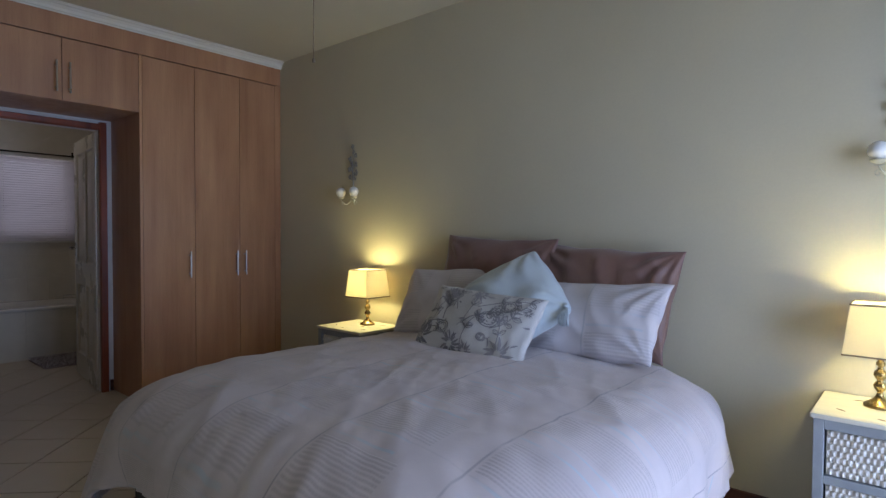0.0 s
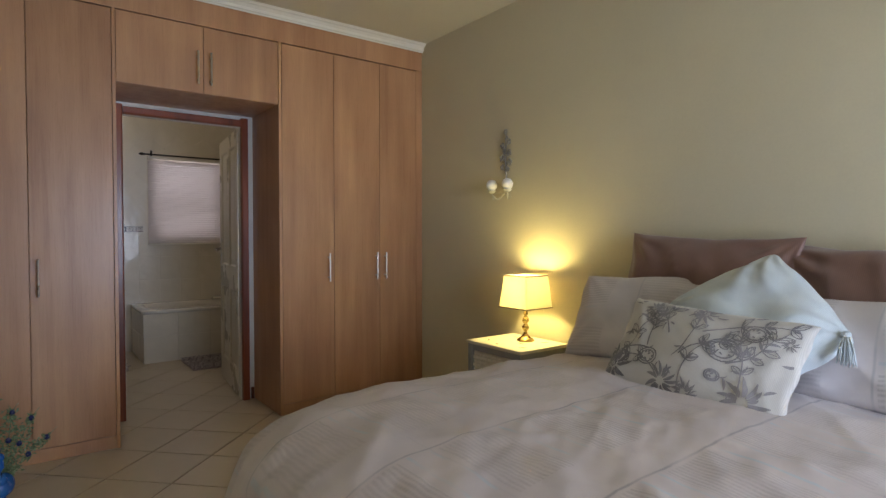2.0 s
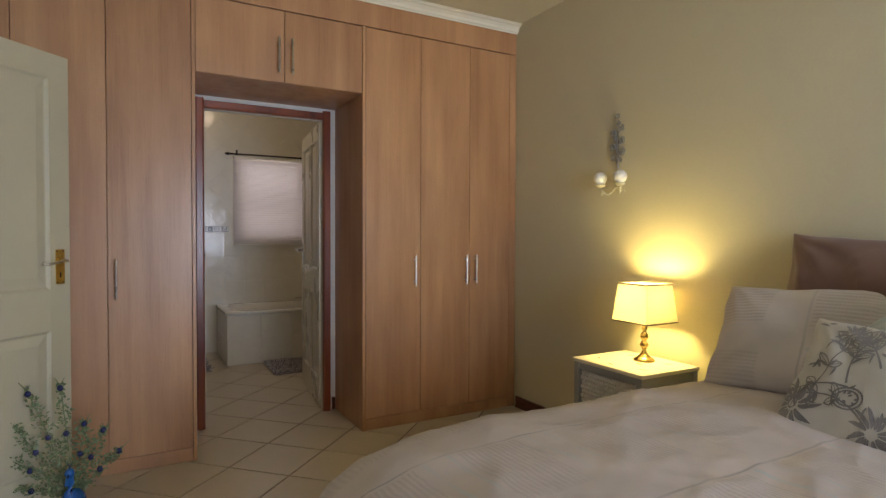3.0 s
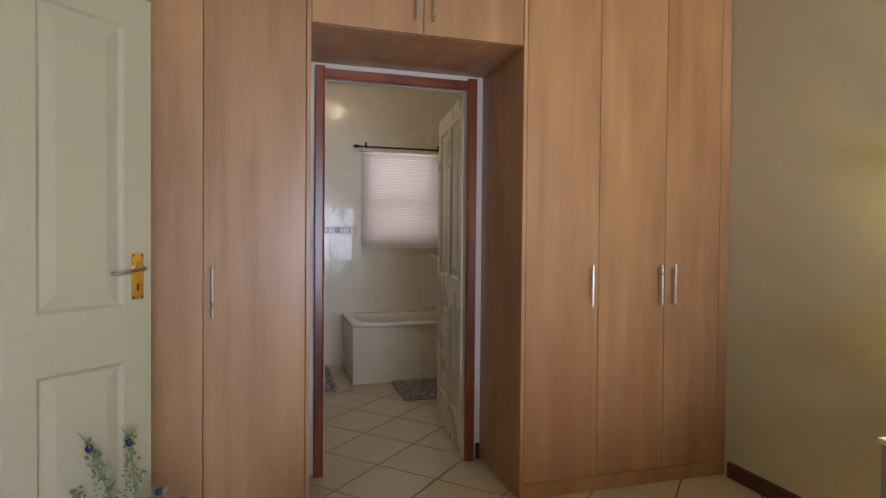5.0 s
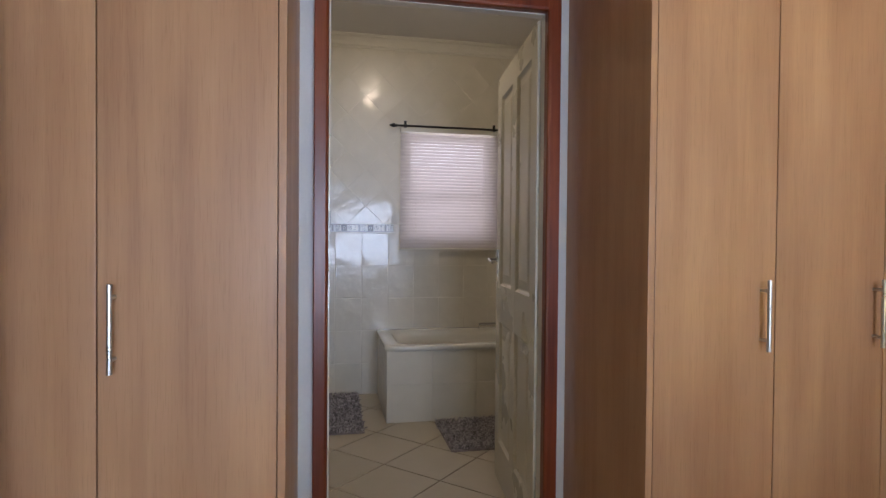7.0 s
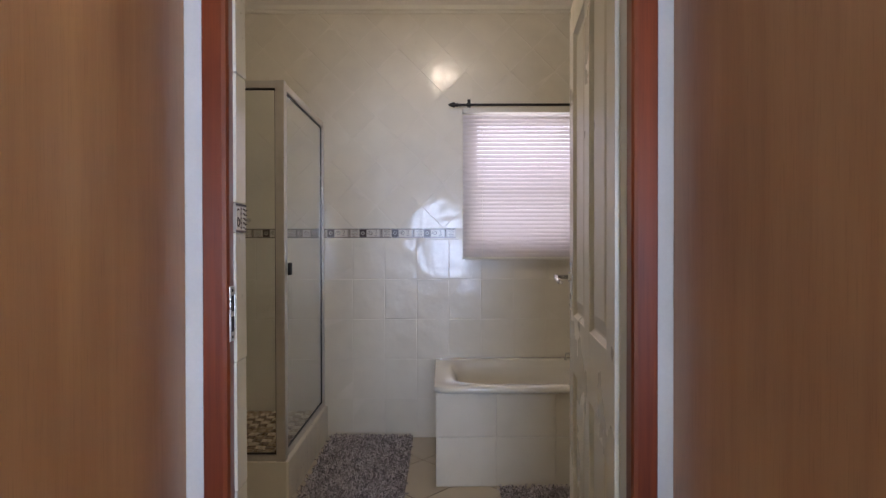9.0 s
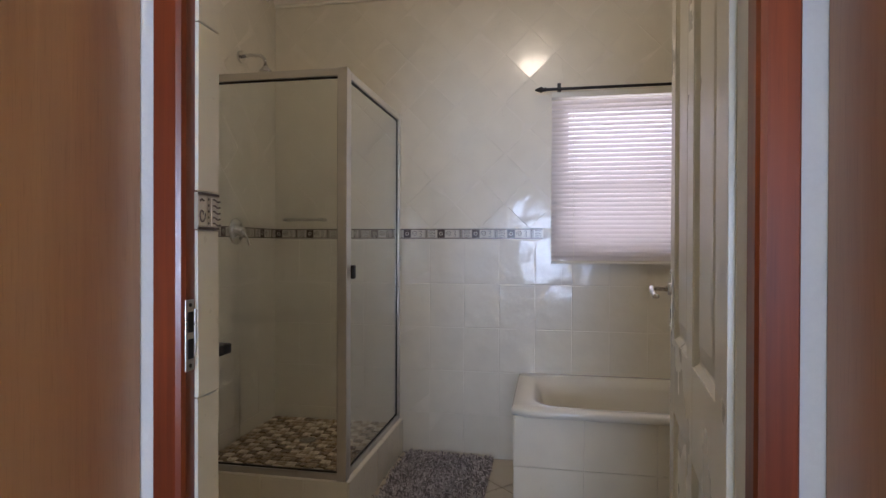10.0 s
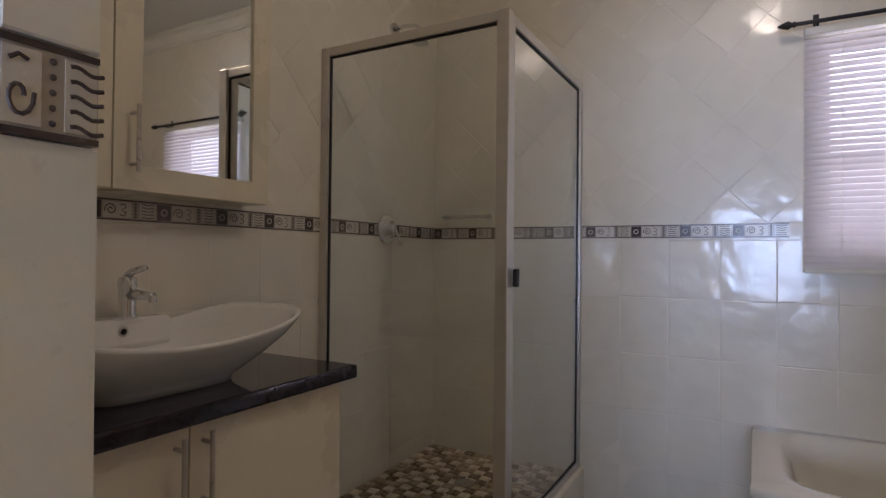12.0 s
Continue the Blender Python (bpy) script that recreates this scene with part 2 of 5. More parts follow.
GRANITE = plain("dark_granite", (0.022, 0.018, 0.026), 0.08, vary=0.5, scale=(40, 40, 40), fine=9, bump=0.0, rough_vary=0.02)
CERAMIC = plain("white_ceramic", (0.78, 0.76, 0.72), 0.07, vary=0.02, scale=(2, 2, 2), bump=0.0, rough_vary=0.02)
ACRYLIC = plain("ivory_acrylic", (0.76, 0.73, 0.65), 0.10, vary=0.02, scale=(2, 2, 2), bump=0.0, rough_vary=0.03)
VANITY = plain("ivory_melamine", (0.70, 0.63, 0.48), 0.3, vary=0.03, scale=(3, 3, 3))
BLIND = shade_cloth("white_blind_slat", (0.80, 0.75, 0.74), 0.30)
BLACK_IRON = plain("black_iron", (0.015, 0.013, 0.012), 0.5, 0.3, vary=0.3)
GREY_PAINT = plain("grey_chalk_paint", (0.30, 0.31, 0.31), 0.7, vary=0.12, scale=(14, 14, 14), fine=30, bump=0.25)
PINE_TOP = plain("limewashed_pine", (0.72, 0.66, 0.52), 0.55, vary=0.10, scale=(3, 22, 22), fine=8, bump=0.2)
KNOT = plain("pine_knot", (0.22, 0.15, 0.085), 0.6, vary=0.3, scale=(60, 60, 60))
WICKER = plain("whitewashed_wicker", (0.72, 0.67, 0.59), 0.7, vary=0.16, scale=(60, 60, 60), fine=6, bump=0.3)
SHADE = shade_cloth("cream_shade_linen", (0.88, 0.82, 0.66), 0.66)
TRIM_DARK = plain("shade_trim", (0.20, 0.15, 0.09), 0.8, vary=0.15)
PATINA = plain("grey_patina_iron", (0.34, 0.33, 0.29), 0.6, 0.2, vary=0.25, scale=(50, 50, 50), bump=0.3)
PALE_IRON = plain("ivory_iron", (0.55, 0.52, 0.40), 0.5, 0.1, vary=0.2, scale=(50, 50, 50), bump=0.3)
CANDLE = plain("white_opal_glass", (0.82, 0.80, 0.74), 0.25, vary=0.03)
DUVET = ribbed_bedding("checked_duvet_cotton", (0.60, 0.52, 0.50), (0.47, 0.53, 0.56), (0.31, 0.28, 0.29))
PILLOW_CASE = ribbed_bedding("striped_pillow_cotton", (0.62, 0.57, 0.57), (0.52, 0.53, 0.56), (0.44, 0.43, 0.45))
BROWN_SATIN = fabric("brown_satin", (0.20, 0.105, 0.076), 300, 0.14, 0.5, 0.4)
BLUE_SATIN = fabric("pale_blue_cotton", (0.56, 0.62, 0.64), 500, 0.09, 0.7, 0.3)
WHITE_LINEN = fabric("cream_linen", (0.61, 0.58, 0.54), 500, 0.05)
PRINT = fabric("grey_floral_print", (0.26, 0.24, 0.245), 300, 0.4, 0.9)
BASE_CLOTH = fabric("dark_bed_base_cloth", (0.06, 0.038, 0.03), 300, 0.2)
MATTRESS = fabric("white_mattress_ticking", (0.66, 0.64, 0.62), 300, 0.06)
SHAG = plain("grey_shag", (0.34, 0.29, 0.28), 0.9, vary=0.35, scale=(35, 35, 35), fine=4, bump=0.2)
PEBBLE = [plain("mosaic_cream", (0.68, 0.57, 0.40), 0.3, vary=0.12, scale=(20, 20, 20)), plain("mosaic_sand", (0.40, 0.29, 0.17), 0.3, vary=0.15, scale=(20, 20, 20)), plain("mosaic_brown", (0.19, 0.12, 0.065), 0.3, vary=0.2, scale=(20, 20, 20))]
PEACOCK_BLUE = plain("glazed_blue", (0.02, 0.13, 0.42), 0.25, vary=0.2, scale=(30, 30, 30))
GLITTER = plain("green_glitter", (0.20, 0.27, 0.14), 0.45, 0.25, vary=0.6, scale=(90, 90, 90), fine=3, bump=0.6)
EYE_SPOT = plain("navy_enamel", (0.015, 0.02, 0.10), 0.3, vary=0.2)
SALMON = plain("salmon_plaster", (0.60, 0.34, 0.24), 0.9, vary=0.1, scale=(2, 2, 2), bump=0.4)
GROUND = plain("dry_lawn", (0.10, 0.11, 0.05), 0.95, vary=0.3, scale=(1, 1, 1), fine=20, bump=0.5)
OPAL = glowing("lit_opal_glass", (1.0, 0.86, 0.58), 6.0)
BULB = glowing("lit_bulb", (1.0, 0.80, 0.42), 12.0)

# ---- builders ----


def bm_box(x0, x1, y0, y1, z0, z1, bevel=0.0, bm=None):
    own = bmesh.new()
    bmesh.ops.create_cube(own, size=1)
    for v in own.verts:
        v.co = ((x0 + x1) / 2 + v.co.x * (x1 - x0), (y0 + y1) / 2 + v.co.y * (y1 - y0), (z0 + z1) / 2 + v.co.z * (z1 - z0))
    if bevel:
        bmesh.ops.bevel(own, geom=own.edges[:], offset=bevel, segments=2, affect="EDGES", profile=0.6)
    if bm is None:
        return own
    merge(bm, own)
    return bm


def merge(bm, other, m=None):
    """Adds other to bm, and frees it."""
    if m is not None:
        bmesh.ops.transform(other, matrix=m, verts=other.verts)
    tmp = bpy.data.meshes.new("tmp")
    other.to_mesh(tmp)
    bm.from_mesh(tmp)
    bpy.data.meshes.remove(tmp)
    other.free()
    return bm


def lathe(profile, n=24):
    """A turned shape about z from (radius, height) pairs."""
    bm = bmesh.new()
    rings = []
    for r, z in profile:
        rings.append([bm.verts.new((max(r, 1e-4) * math.cos(2 * math.pi * i / n), max(r, 1e-4) * math.sin(2 * math.pi * i / n), z)) for i in range(n)])
    for a, b in zip(rings, rings[1:]):
        for i in range(n):
            bm.faces.new((a[i], a[(i + 1) % n], b[(i + 1) % n], b[i]))
    bm.faces.new(rings[0][::-1])
    bm.faces.new(rings[-1])
    return bm


def tube(points, radius, n=8, taper=1.0):
    """A round bar along points."""
    bm = bmesh.new()
    pts = [Vector(p) for p in points]
    rings = []
    for i, p in enumerate(pts):
        d = (pts[min(i + 1, len(pts) - 1)] - pts[max(i - 1, 0)]).normalized()
        q = d.to_track_quat("Z", "Y")
        r = radius * (1 + (taper - 1) * i / max(1, len(pts) - 1))
        rings.append([bm.verts.new(p + q @ Vector((r * math.cos(2 * math.pi * k / n), r * math.sin(2 * math.pi * k / n), 0))) for k in range(n)])
    for a, b in zip(rings, rings[1:]):
        for k in range(n):
            bm.faces.new((a[k], a[(k + 1) % n], b[(k + 1) % n], b[k]))
    bm.faces.new(rings[0][::-1])
    bm.faces.new(rings[-1])
    return bm


def ball(radius, at=(0, 0, 0), squash=(1, 1, 1), u=16, v=10):
    bm = bmesh.new()
    bmesh.ops.create_uvsphere(bm, u_segments=u, v_segments=v, radius=radius)
    for vert in bm.verts:
        vert.co = Vector(at) + Vector((vert.co.x * squash[0], vert.co.y * squash[1], vert.co.z * squash[2]))
    return bm


def mesh_of(name, bm, mats, smooth=False):
    bmesh.ops.recalc_face_normals(bm, faces=bm.faces)
    me = bpy.data.meshes.new(name)
    bm.to_mesh(me)
    bm.free()
    for m in mats if isinstance(mats, (list, tuple)) else [mats]:
        me.materials.append(m)
    if smooth:
        me.shade_smooth()
    return me


def part(name, bm, material, parent, label="", smooth=False, at=None):
    """One mesh object under a thing or a part."""
    ob = new(name, mesh_of(name, bm, material, smooth))
    ob.parent = parent
    if at is not None:
        ob.matrix_basis = at
    return tagged(ob, label) if label else ob


def thing(name, m, label, category, group="", kind=""):
    ob = new(name)
    ob.empty_display_size = 0.1
    ob.matrix_basis = m
    return tagged(ob, label, category, group, kind)


def solid(name, bm, material, label, category, kind="", smooth=False, at=None):
    """A thing of one mesh, or a piece of the setting."""
    ob = new(name, mesh_of(name, bm, material, smooth))
    if at is not None:
        ob.matrix_basis = at
    return tagged(ob, label, category, "", kind)


def setting(name, boxes, material, label, category):
    bm = bmesh.new()
    for b in boxes:
        bm_box(*b, bm=bm)
    return solid(name, bm, material, label, category, "structure")


# ---- the plan ----
FRONT, BACKWALL = -4.10, -4.647  # wardrobe fronts; bedroom face of the wall to the bathroom
BATHFACE = -4.690                # bathroom face of that wall
HEAD = 2.885                     # headboard wall
SOUTH = -0.42                    # wall with the entrance
EAST = 1.75                      # wall with the large window
CEILING = 2.727
FAR, LEFT, RIGHT = -7.11, -0.27, 2.95   # bathroom tile faces
BATH_CEILING = 2.76
OPEN0, OPEN1, OPEN_TOP = 0.858, 1.628, 2.022  # hole in the wall for the bathroom door

floor = setting("floor", [(-7.3, 1.95, -1.9, 3.1, -0.12, -0.005)], GROUT, "brown cement joints under diagonal cream floor tiles", "floor")
setting("wall_north", [(BATHFACE, EAST + 0.2, HEAD, HEAD + 0.2, 0, CEILING + 0.1)], WALL, "olive-beige painted wall behind the bed", "wall")
setting("wall_west", [(BATHFACE + 0.004, BACKWALL, LEFT - 0.2, OPEN0, 0, 2.8), (BATHFACE + 0.004, BACKWALL, OPEN1, HEAD, 0, 2.8), (BATHFACE + 0.004, BACKWALL, OPEN0, OPEN1, OPEN_TOP, 2.8)], PLASTER, "white plastered wall around the bathroom doorway", "wall")
setting("wall_south", [(BACKWALL, -3.27, SOUTH - 0.2, SOUTH, 0, CEILING + 0.1), (-2.42, EAST, SOUTH - 0.2, SOUTH, 0, CEILING + 0.1), (-3.27, -2.42, SOUTH - 0.2, SOUTH, 2.06, CEILING + 0.1)], WALL, "olive-beige painted wall with the entrance doorway", "wall")
# unseen passage, added only to close off the entrance doorway
setting("wall_passage_unseen", [(-4.0, -1.7, -1.75, -1.6, 0, 2.8), (-4.0, -3.9, -1.6, SOUTH - 0.2, 0, 2.8), (-1.8, -1.7, -1.6, SOUTH - 0.2, 0, 2.8)], WALL, "added painted wall closing off the unseen entrance passage", "wall")
setting("unseen_passage_ceiling", [(-4.0, -1.7, -1.75, SOUTH, 2.8, 2.9)], CEIL, "added plain ceiling over the unseen entrance passage", "ceiling")
setting("wall_east", [(EAST, EAST + 0.2, SOUTH - 0.2, 0.75, 0, CEILING + 0.1), (EAST, EAST + 0.2, 2.40, HEAD, 0, CEILING + 0.1), (EAST, EAST + 0.2, 0.75, 2.40, 2.02, CEILING + 0.1), (EAST, EAST + 0.2, 0.75, 2.40, 0, 0.14)], WALL, "olive-beige painted wall with the tall window", "wall")
setting("ceiling", [(BACKWALL, EAST + 0.2, SOUTH - 0.2, HEAD, CEILING, CEILING + 0.1)], CEIL, "plain cream painted bedroom ceiling", "ceiling")
wall_far = setting("wall_bathroom_far", [(FAR - 0.2, FAR - 0.0008, LEFT - 0.2, 1.46, 0, 2.9), (FAR - 0.2, FAR - 0.0008, 2.14, RIGHT + 0.2, 0, 2.9), (FAR - 0.2, FAR - 0.0008, 1.46, 2.14, 0, 1.215), (FAR - 0.2, FAR - 0.0008, 1.46, 2.14, 2.04, 2.9)], WHITE_GROUT, "glossy ivory tiled bathroom wall with a patterned border", "wall")
wall_left = setting("wall_bathroom_left", [(FAR - 0.002, BATHFACE, LEFT - 0.2, LEFT - 0.0008, 0, 2.9)], WHITE_GROUT, "glossy ivory tiled wall beside the shower and basin", "wall")
wall_right = setting("wall_bathroom_right", [(FAR - 0.002, BATHFACE, RIGHT + 0.0008, RIGHT + 0.2, 0, 2.9)], WHITE_GROUT, "glossy ivory tiled bathroom wall beside the bath", "wall")
wall_door = setting("wall_bathroom_door", [(BATHFACE, BATHFACE + 0.003, LEFT - 0.002, OPEN0, 0, 2.78), (BATHFACE, BATHFACE + 0.003, OPEN1, RIGHT, 0, 2.78), (BATHFACE, BATHFACE + 0.003, OPEN0, OPEN1, OPEN_TOP, 2.78)], WHITE_GROUT, "tiled bathroom side of the doorway wall", "wall")
setting("bathroom_ceiling", [(FAR - 0.002, BATHFACE, LEFT - 0.1, RIGHT + 0.1, BATH_CEILING, BATH_CEILING + 0.1)], BATH_CEIL, "plain pale bathroom ceiling", "ceiling")


def cornice(name, length, size, label, m):
    """A coved strip along local x, from the wall (local y=0) at the ceiling (local z=0)."""
    prof = [(0, -1.0), (0.10, -1.0), (0.14, -0.86), (0.26, -0.80), (0.34, -0.52), (0.58, -0.26), (0.82, -0.18), (0.86, -0.08), (1.0, -0.06), (1.0, 0), (0, 0)]
    bm = bmesh.new()
    a = [bm.verts.new((0, y * size, z * size)) for y, z in prof]
    b = [bm.verts.new((length, y * size, z * size)) for y, z in prof]
    for i in range(len(prof)):
        j = (i + 1) % len(prof)
        bm.faces.new((a[i], a[j], b[j], b[i]))
    bm.faces.new(a[::-1])
    bm.faces.new(b)
    return solid(name, bm, CORNICE, label, "cornice", "structure", at=m)


cornice("cornice", HEAD - SOUTH, 0.06, "white coved cornice above the wardrobes", pose(FRONT + 0.002, HEAD, CEILING - 0.001, 0, 0, -90))
cornice("cornice_bathroom_far", RIGHT - LEFT, 0.085, "white coved cornice above the bathroom tiles", pose(FAR + 0.002, RIGHT, BATH_CEILING - 0.001, 0, 0, -90))
cornice("cornice_bathroom_left", BATHFACE - FAR - 0.18, 0.085, "white coved cornice above the bathroom tiles", pose(FAR + 0.09, LEFT + 0.002, BATH_CEILING - 0.001))
cornice("cornice_bathroom_right", BATHFACE - FAR - 0.18, 0.085, "white coved cornice above the bathroom tiles", pose(BATHFACE - 0.09, RIGHT - 0.002, BATH_CEILING - 0.001, 0, 0, 180))

setting("baseboard", [(FRONT + 0.03, EAST, HEAD - 0.016, HEAD - 0.001, 0.001, 0.08)], SKIRT, "dark reddish-brown wooden skirting board", "baseboard")
setting("baseboard_niche", [(BACKWALL + 0.001, BACKWALL + 0.016, 0.767, 0.787, 0.001, 0.085), (BACKWALL + 0.001, BACKWALL + 0.016, 1.693, 1.713, 0.001, 0.085)], SKIRT, "dark skirting beside the bathroom door frame", "baseboard")

# window of the bedroom, behind the walk


def window(name, m, w, h, label):
    """A framed two-light window in the local yz plane, origin at the middle of its sill."""
    win = thing(name, m, label, "window", kind="structure")
    for pname, b in (("window_frame", (-0.03, 0.03, -w / 2, -w / 2 + 0.05, 0, h)), ("window_frame", (-0.03, 0.03, w / 2 - 0.05, w / 2, 0, h)), ("window_frame", (-0.03, 0.03, -w / 2 + 0.05, w / 2 - 0.05, 0, 0.05)), ("window_frame", (-0.03, 0.03, -w / 2 + 0.05, w / 2 - 0.05, h - 0.05, h)), ("window_mullion", (-0.025, 0.025, -0.02, 0.02, 0.05, h - 0.05))):
        part(pname, bm_box(*b, bevel=0.004), CORNICE, win)
    for y0, y1 in ((-w / 2 + 0.05, -0.02), (0.02, w / 2 - 0.05)):
        pane = part("pane", bm_box(-0.004, 0.004, y0, y1, 0.05, h - 0.05), GLASS, win)
        pane.visible_shadow = False


window("window_1", pose(EAST + 0.1, 1.575, 0.14), 1.65, 1.88, "tall white-framed bedroom window letting in daylight")

# outside
solid("ground", bm_box(-400, 400, -400, 400, -0.30, -0.15), GROUND, "dry lawn around the house", "ground", "structure")
solid("wall_neighbour", bm_box(-10.6, -10.4, -2, 6, -0.15, 2.2), SALMON, "salmon plastered garden wall outside the window", "wall", "structure")

# ---- wardrobes ----


def bar_handle(parent, y, z0, z1, x):
    """A slim vertical bar handle standing off a front that faces +x."""
    h = part("handle", tube([(x + 0.032, y, z0), (x + 0.032, y, z1)], 0.006, 10), STEEL, parent, "brushed steel bar handle", smooth=False)
    for z in (z0 + 0.03, z1 - 0.03):
        part("handle_post", tube([(x, y, z), (x + 0.03, y, z)], 0.005, 8), STEEL, h)
    return h


def cupboard(name, y0, y1, z0, z1, doors, label, plinth=True, sides=(True, True)):
    """Carcass behind a row of flat doors. doors: (y0, y1, z0, z1, handle y or None, handle z0, z1)."""
    c = thing(name, pose(0, 0, 0), label, "wardrobe")
    bm = bm_box(BACKWALL + 0.002, FRONT - 0.022, y0, y1, z0 + (0.075 if plinth else 0), z1, 0.001)
    part("body", bm, BOARD, c)
    if plinth:
        part("plinth", bm_box(BACKWALL + 0.002, FRONT - 0.006, y0, y1, 0.001, 0.072, 0.001), BOARD, c)
    for a, b, c0, c1, hy, h0, h1 in doors:
        d = part("door", bm_box(FRONT - 0.019, FRONT, a + 0.0018, b - 0.0018, c0 + 0.0018, c1 - 0.0018, 0.0012), BOARD, c)
        if hy is not None:
            bar_handle(d, hy, h0, h1, FRONT)
    return c


cupboard("wardrobe", -0.415, 0.748, 0, 2.52, [(-0.415, -0.03, 0.075, 2.515, None, 0, 0), (-0.03, 0.355, 0.075, 2.515, None, 0, 0), (0.355, 0.748, 0.075, 2.515, 0.392, 0.90, 1.10)], "beech-veneer built-in wardrobe with tall flat doors")
cupboard("wardrobe", 1.738, HEAD - 0.025, 0, 2.52, [(1.738, 2.12, 0.075, 2.515, 2.073, 0.90, 1.10), (2.12, 2.495, 0.075, 2.515, 2.458, 0.90, 1.10), (2.495, 2.825, 0.075, 2.515, 2.535, 0.90, 1.10)], "beech-veneer built-in wardrobe with three tall doors")
cupboard("overhead_cabinet", 0.768, 1.716, 2.125, 2.52, [(0.768, 1.243, 2.105, 2.515, 1.206, 2.155, 2.355), (1.243, 1.716, 2.105, 2.515, 1.282, 2.155, 2.355)], "beech-veneer overhead cabinet spanning the doorway niche", plinth=False)
for y0, y1, z0, z1 in ((0.749, 0.767, 0.001, 2.52), (1.718, 1.737, 0.001, 2.52)):
    solid("niche_side_panel", bm_box(BACKWALL + 0.002, FRONT + 0.001, y0, y1, z0, z1, 0.001), BOARD, "beech-veneer panel lining the doorway niche", "panel")
solid("niche_soffit_panel", bm_box(BACKWALL + 0.002, FRONT - 0.021, 0.768, 1.717, 2.106, 2.1245, 0.001), BOARD, "beech-veneer panel over the doorway niche", "panel")
solid("wardrobe_filler", bm_box(BACKWALL + 0.01, FRONT - 0.002, SOUTH + 0.003, HEAD - 0.003, 2.522, CEILING - 0.002, 0.001), BOARD, "beech-veneer filler strip between the wardrobes and ceiling", "panel")
solid("wardrobe_end_strip", bm_box(BACKWALL + 0.01, FRONT - 0.001, 2.827, HEAD - 0.003, 0.001, 2.519, 0.001), BOARD, "narrow beech-veneer strip closing the gap to the wall", "panel")

# ---- bathroom door frame and leaf ----
frm = thing("door_frame", pose(BACKWALL, (OPEN0 + OPEN1) / 2, 0), "varnished mahogany door frame of the bathroom", "door frame", kind="structure")


def frame_profile(length, y0=0.012, wide=0.060):
    """A deep jamb along z: local x is the wall's depth, local y runs into the opening."""
    d = 0.038
    prof = [(d - 0.003, y0), (d, y0 + 0.003), (d, wide - 0.010), (d - 0.003, wide - 0.003), (d - 0.010, wide), (0.0005, wide), (0.0005, y0)]
    bm = bmesh.new()
    a = [bm.verts.new((x, y, 0)) for x, y in prof]
    b = [bm.verts.new((x, y, length)) for x, y in prof]
    for i in range(len(prof)):
        j = (i + 1) % len(prof)
        bm.faces.new((a[i], a[j], b[j], b[i]))
    bm.faces.new(a[::-1])
    bm.faces.new(b)
    return bm


W2 = (1.687 - 0.789) / 2
mid = (0.789 + 1.687) / 2 - (OPEN0 + OPEN1) / 2
jl = part("jamb", frame_profile(2.085, 0.026, 0.074), MAHOGANY, frm, at=pose(0, mid - W2, 0.001))
jr_bm = frame_profile(2.085)
bmesh.ops.scale(jr_bm, vec=(1, -1, 1), verts=jr_bm.verts)
jr = part("jamb", jr_bm, MAHOGANY, frm, at=pose(0, mid + W2, 0.001))
hd = frame_profile(2 * W2 - 0.136)
bmesh.ops.rotate(hd, cent=(0, 0, 0), matrix=Euler((radians(-90), 0, 0)).to_matrix(), verts=hd.verts)
part("head", hd, MAHOGANY, frm, at=pose(0, mid - W2 + 0.075, 2.0845))
strike = part("strike_plate", bm_box(0.0125, 0.032, 0.0745, 0.0770, 1.035, 1.140, 0.001), STEEL, jl, "worn steel strike plate")
# latch holes are thin black plates: the shade inside is put into their colour
for z0, z1 in ((1.053, 1.082), (1.092, 1.122)):
    part("latch_hole", bm_box(0.0150, 0.027, 0.0770, 0.0778, z0, z1), BLACK_IRON, strike)
part("strike_lip", bm_box(0.002, 0.012, 0.0745, 0.0785, 1.055, 1.125, 0.001), STEEL, strike)
for z in (1.043, 1.132):
    part("screw", tube([(0.022, 0.0768, z), (0.022, 0.0780, z)], 0.003, 10), BLACK_IRON, strike)


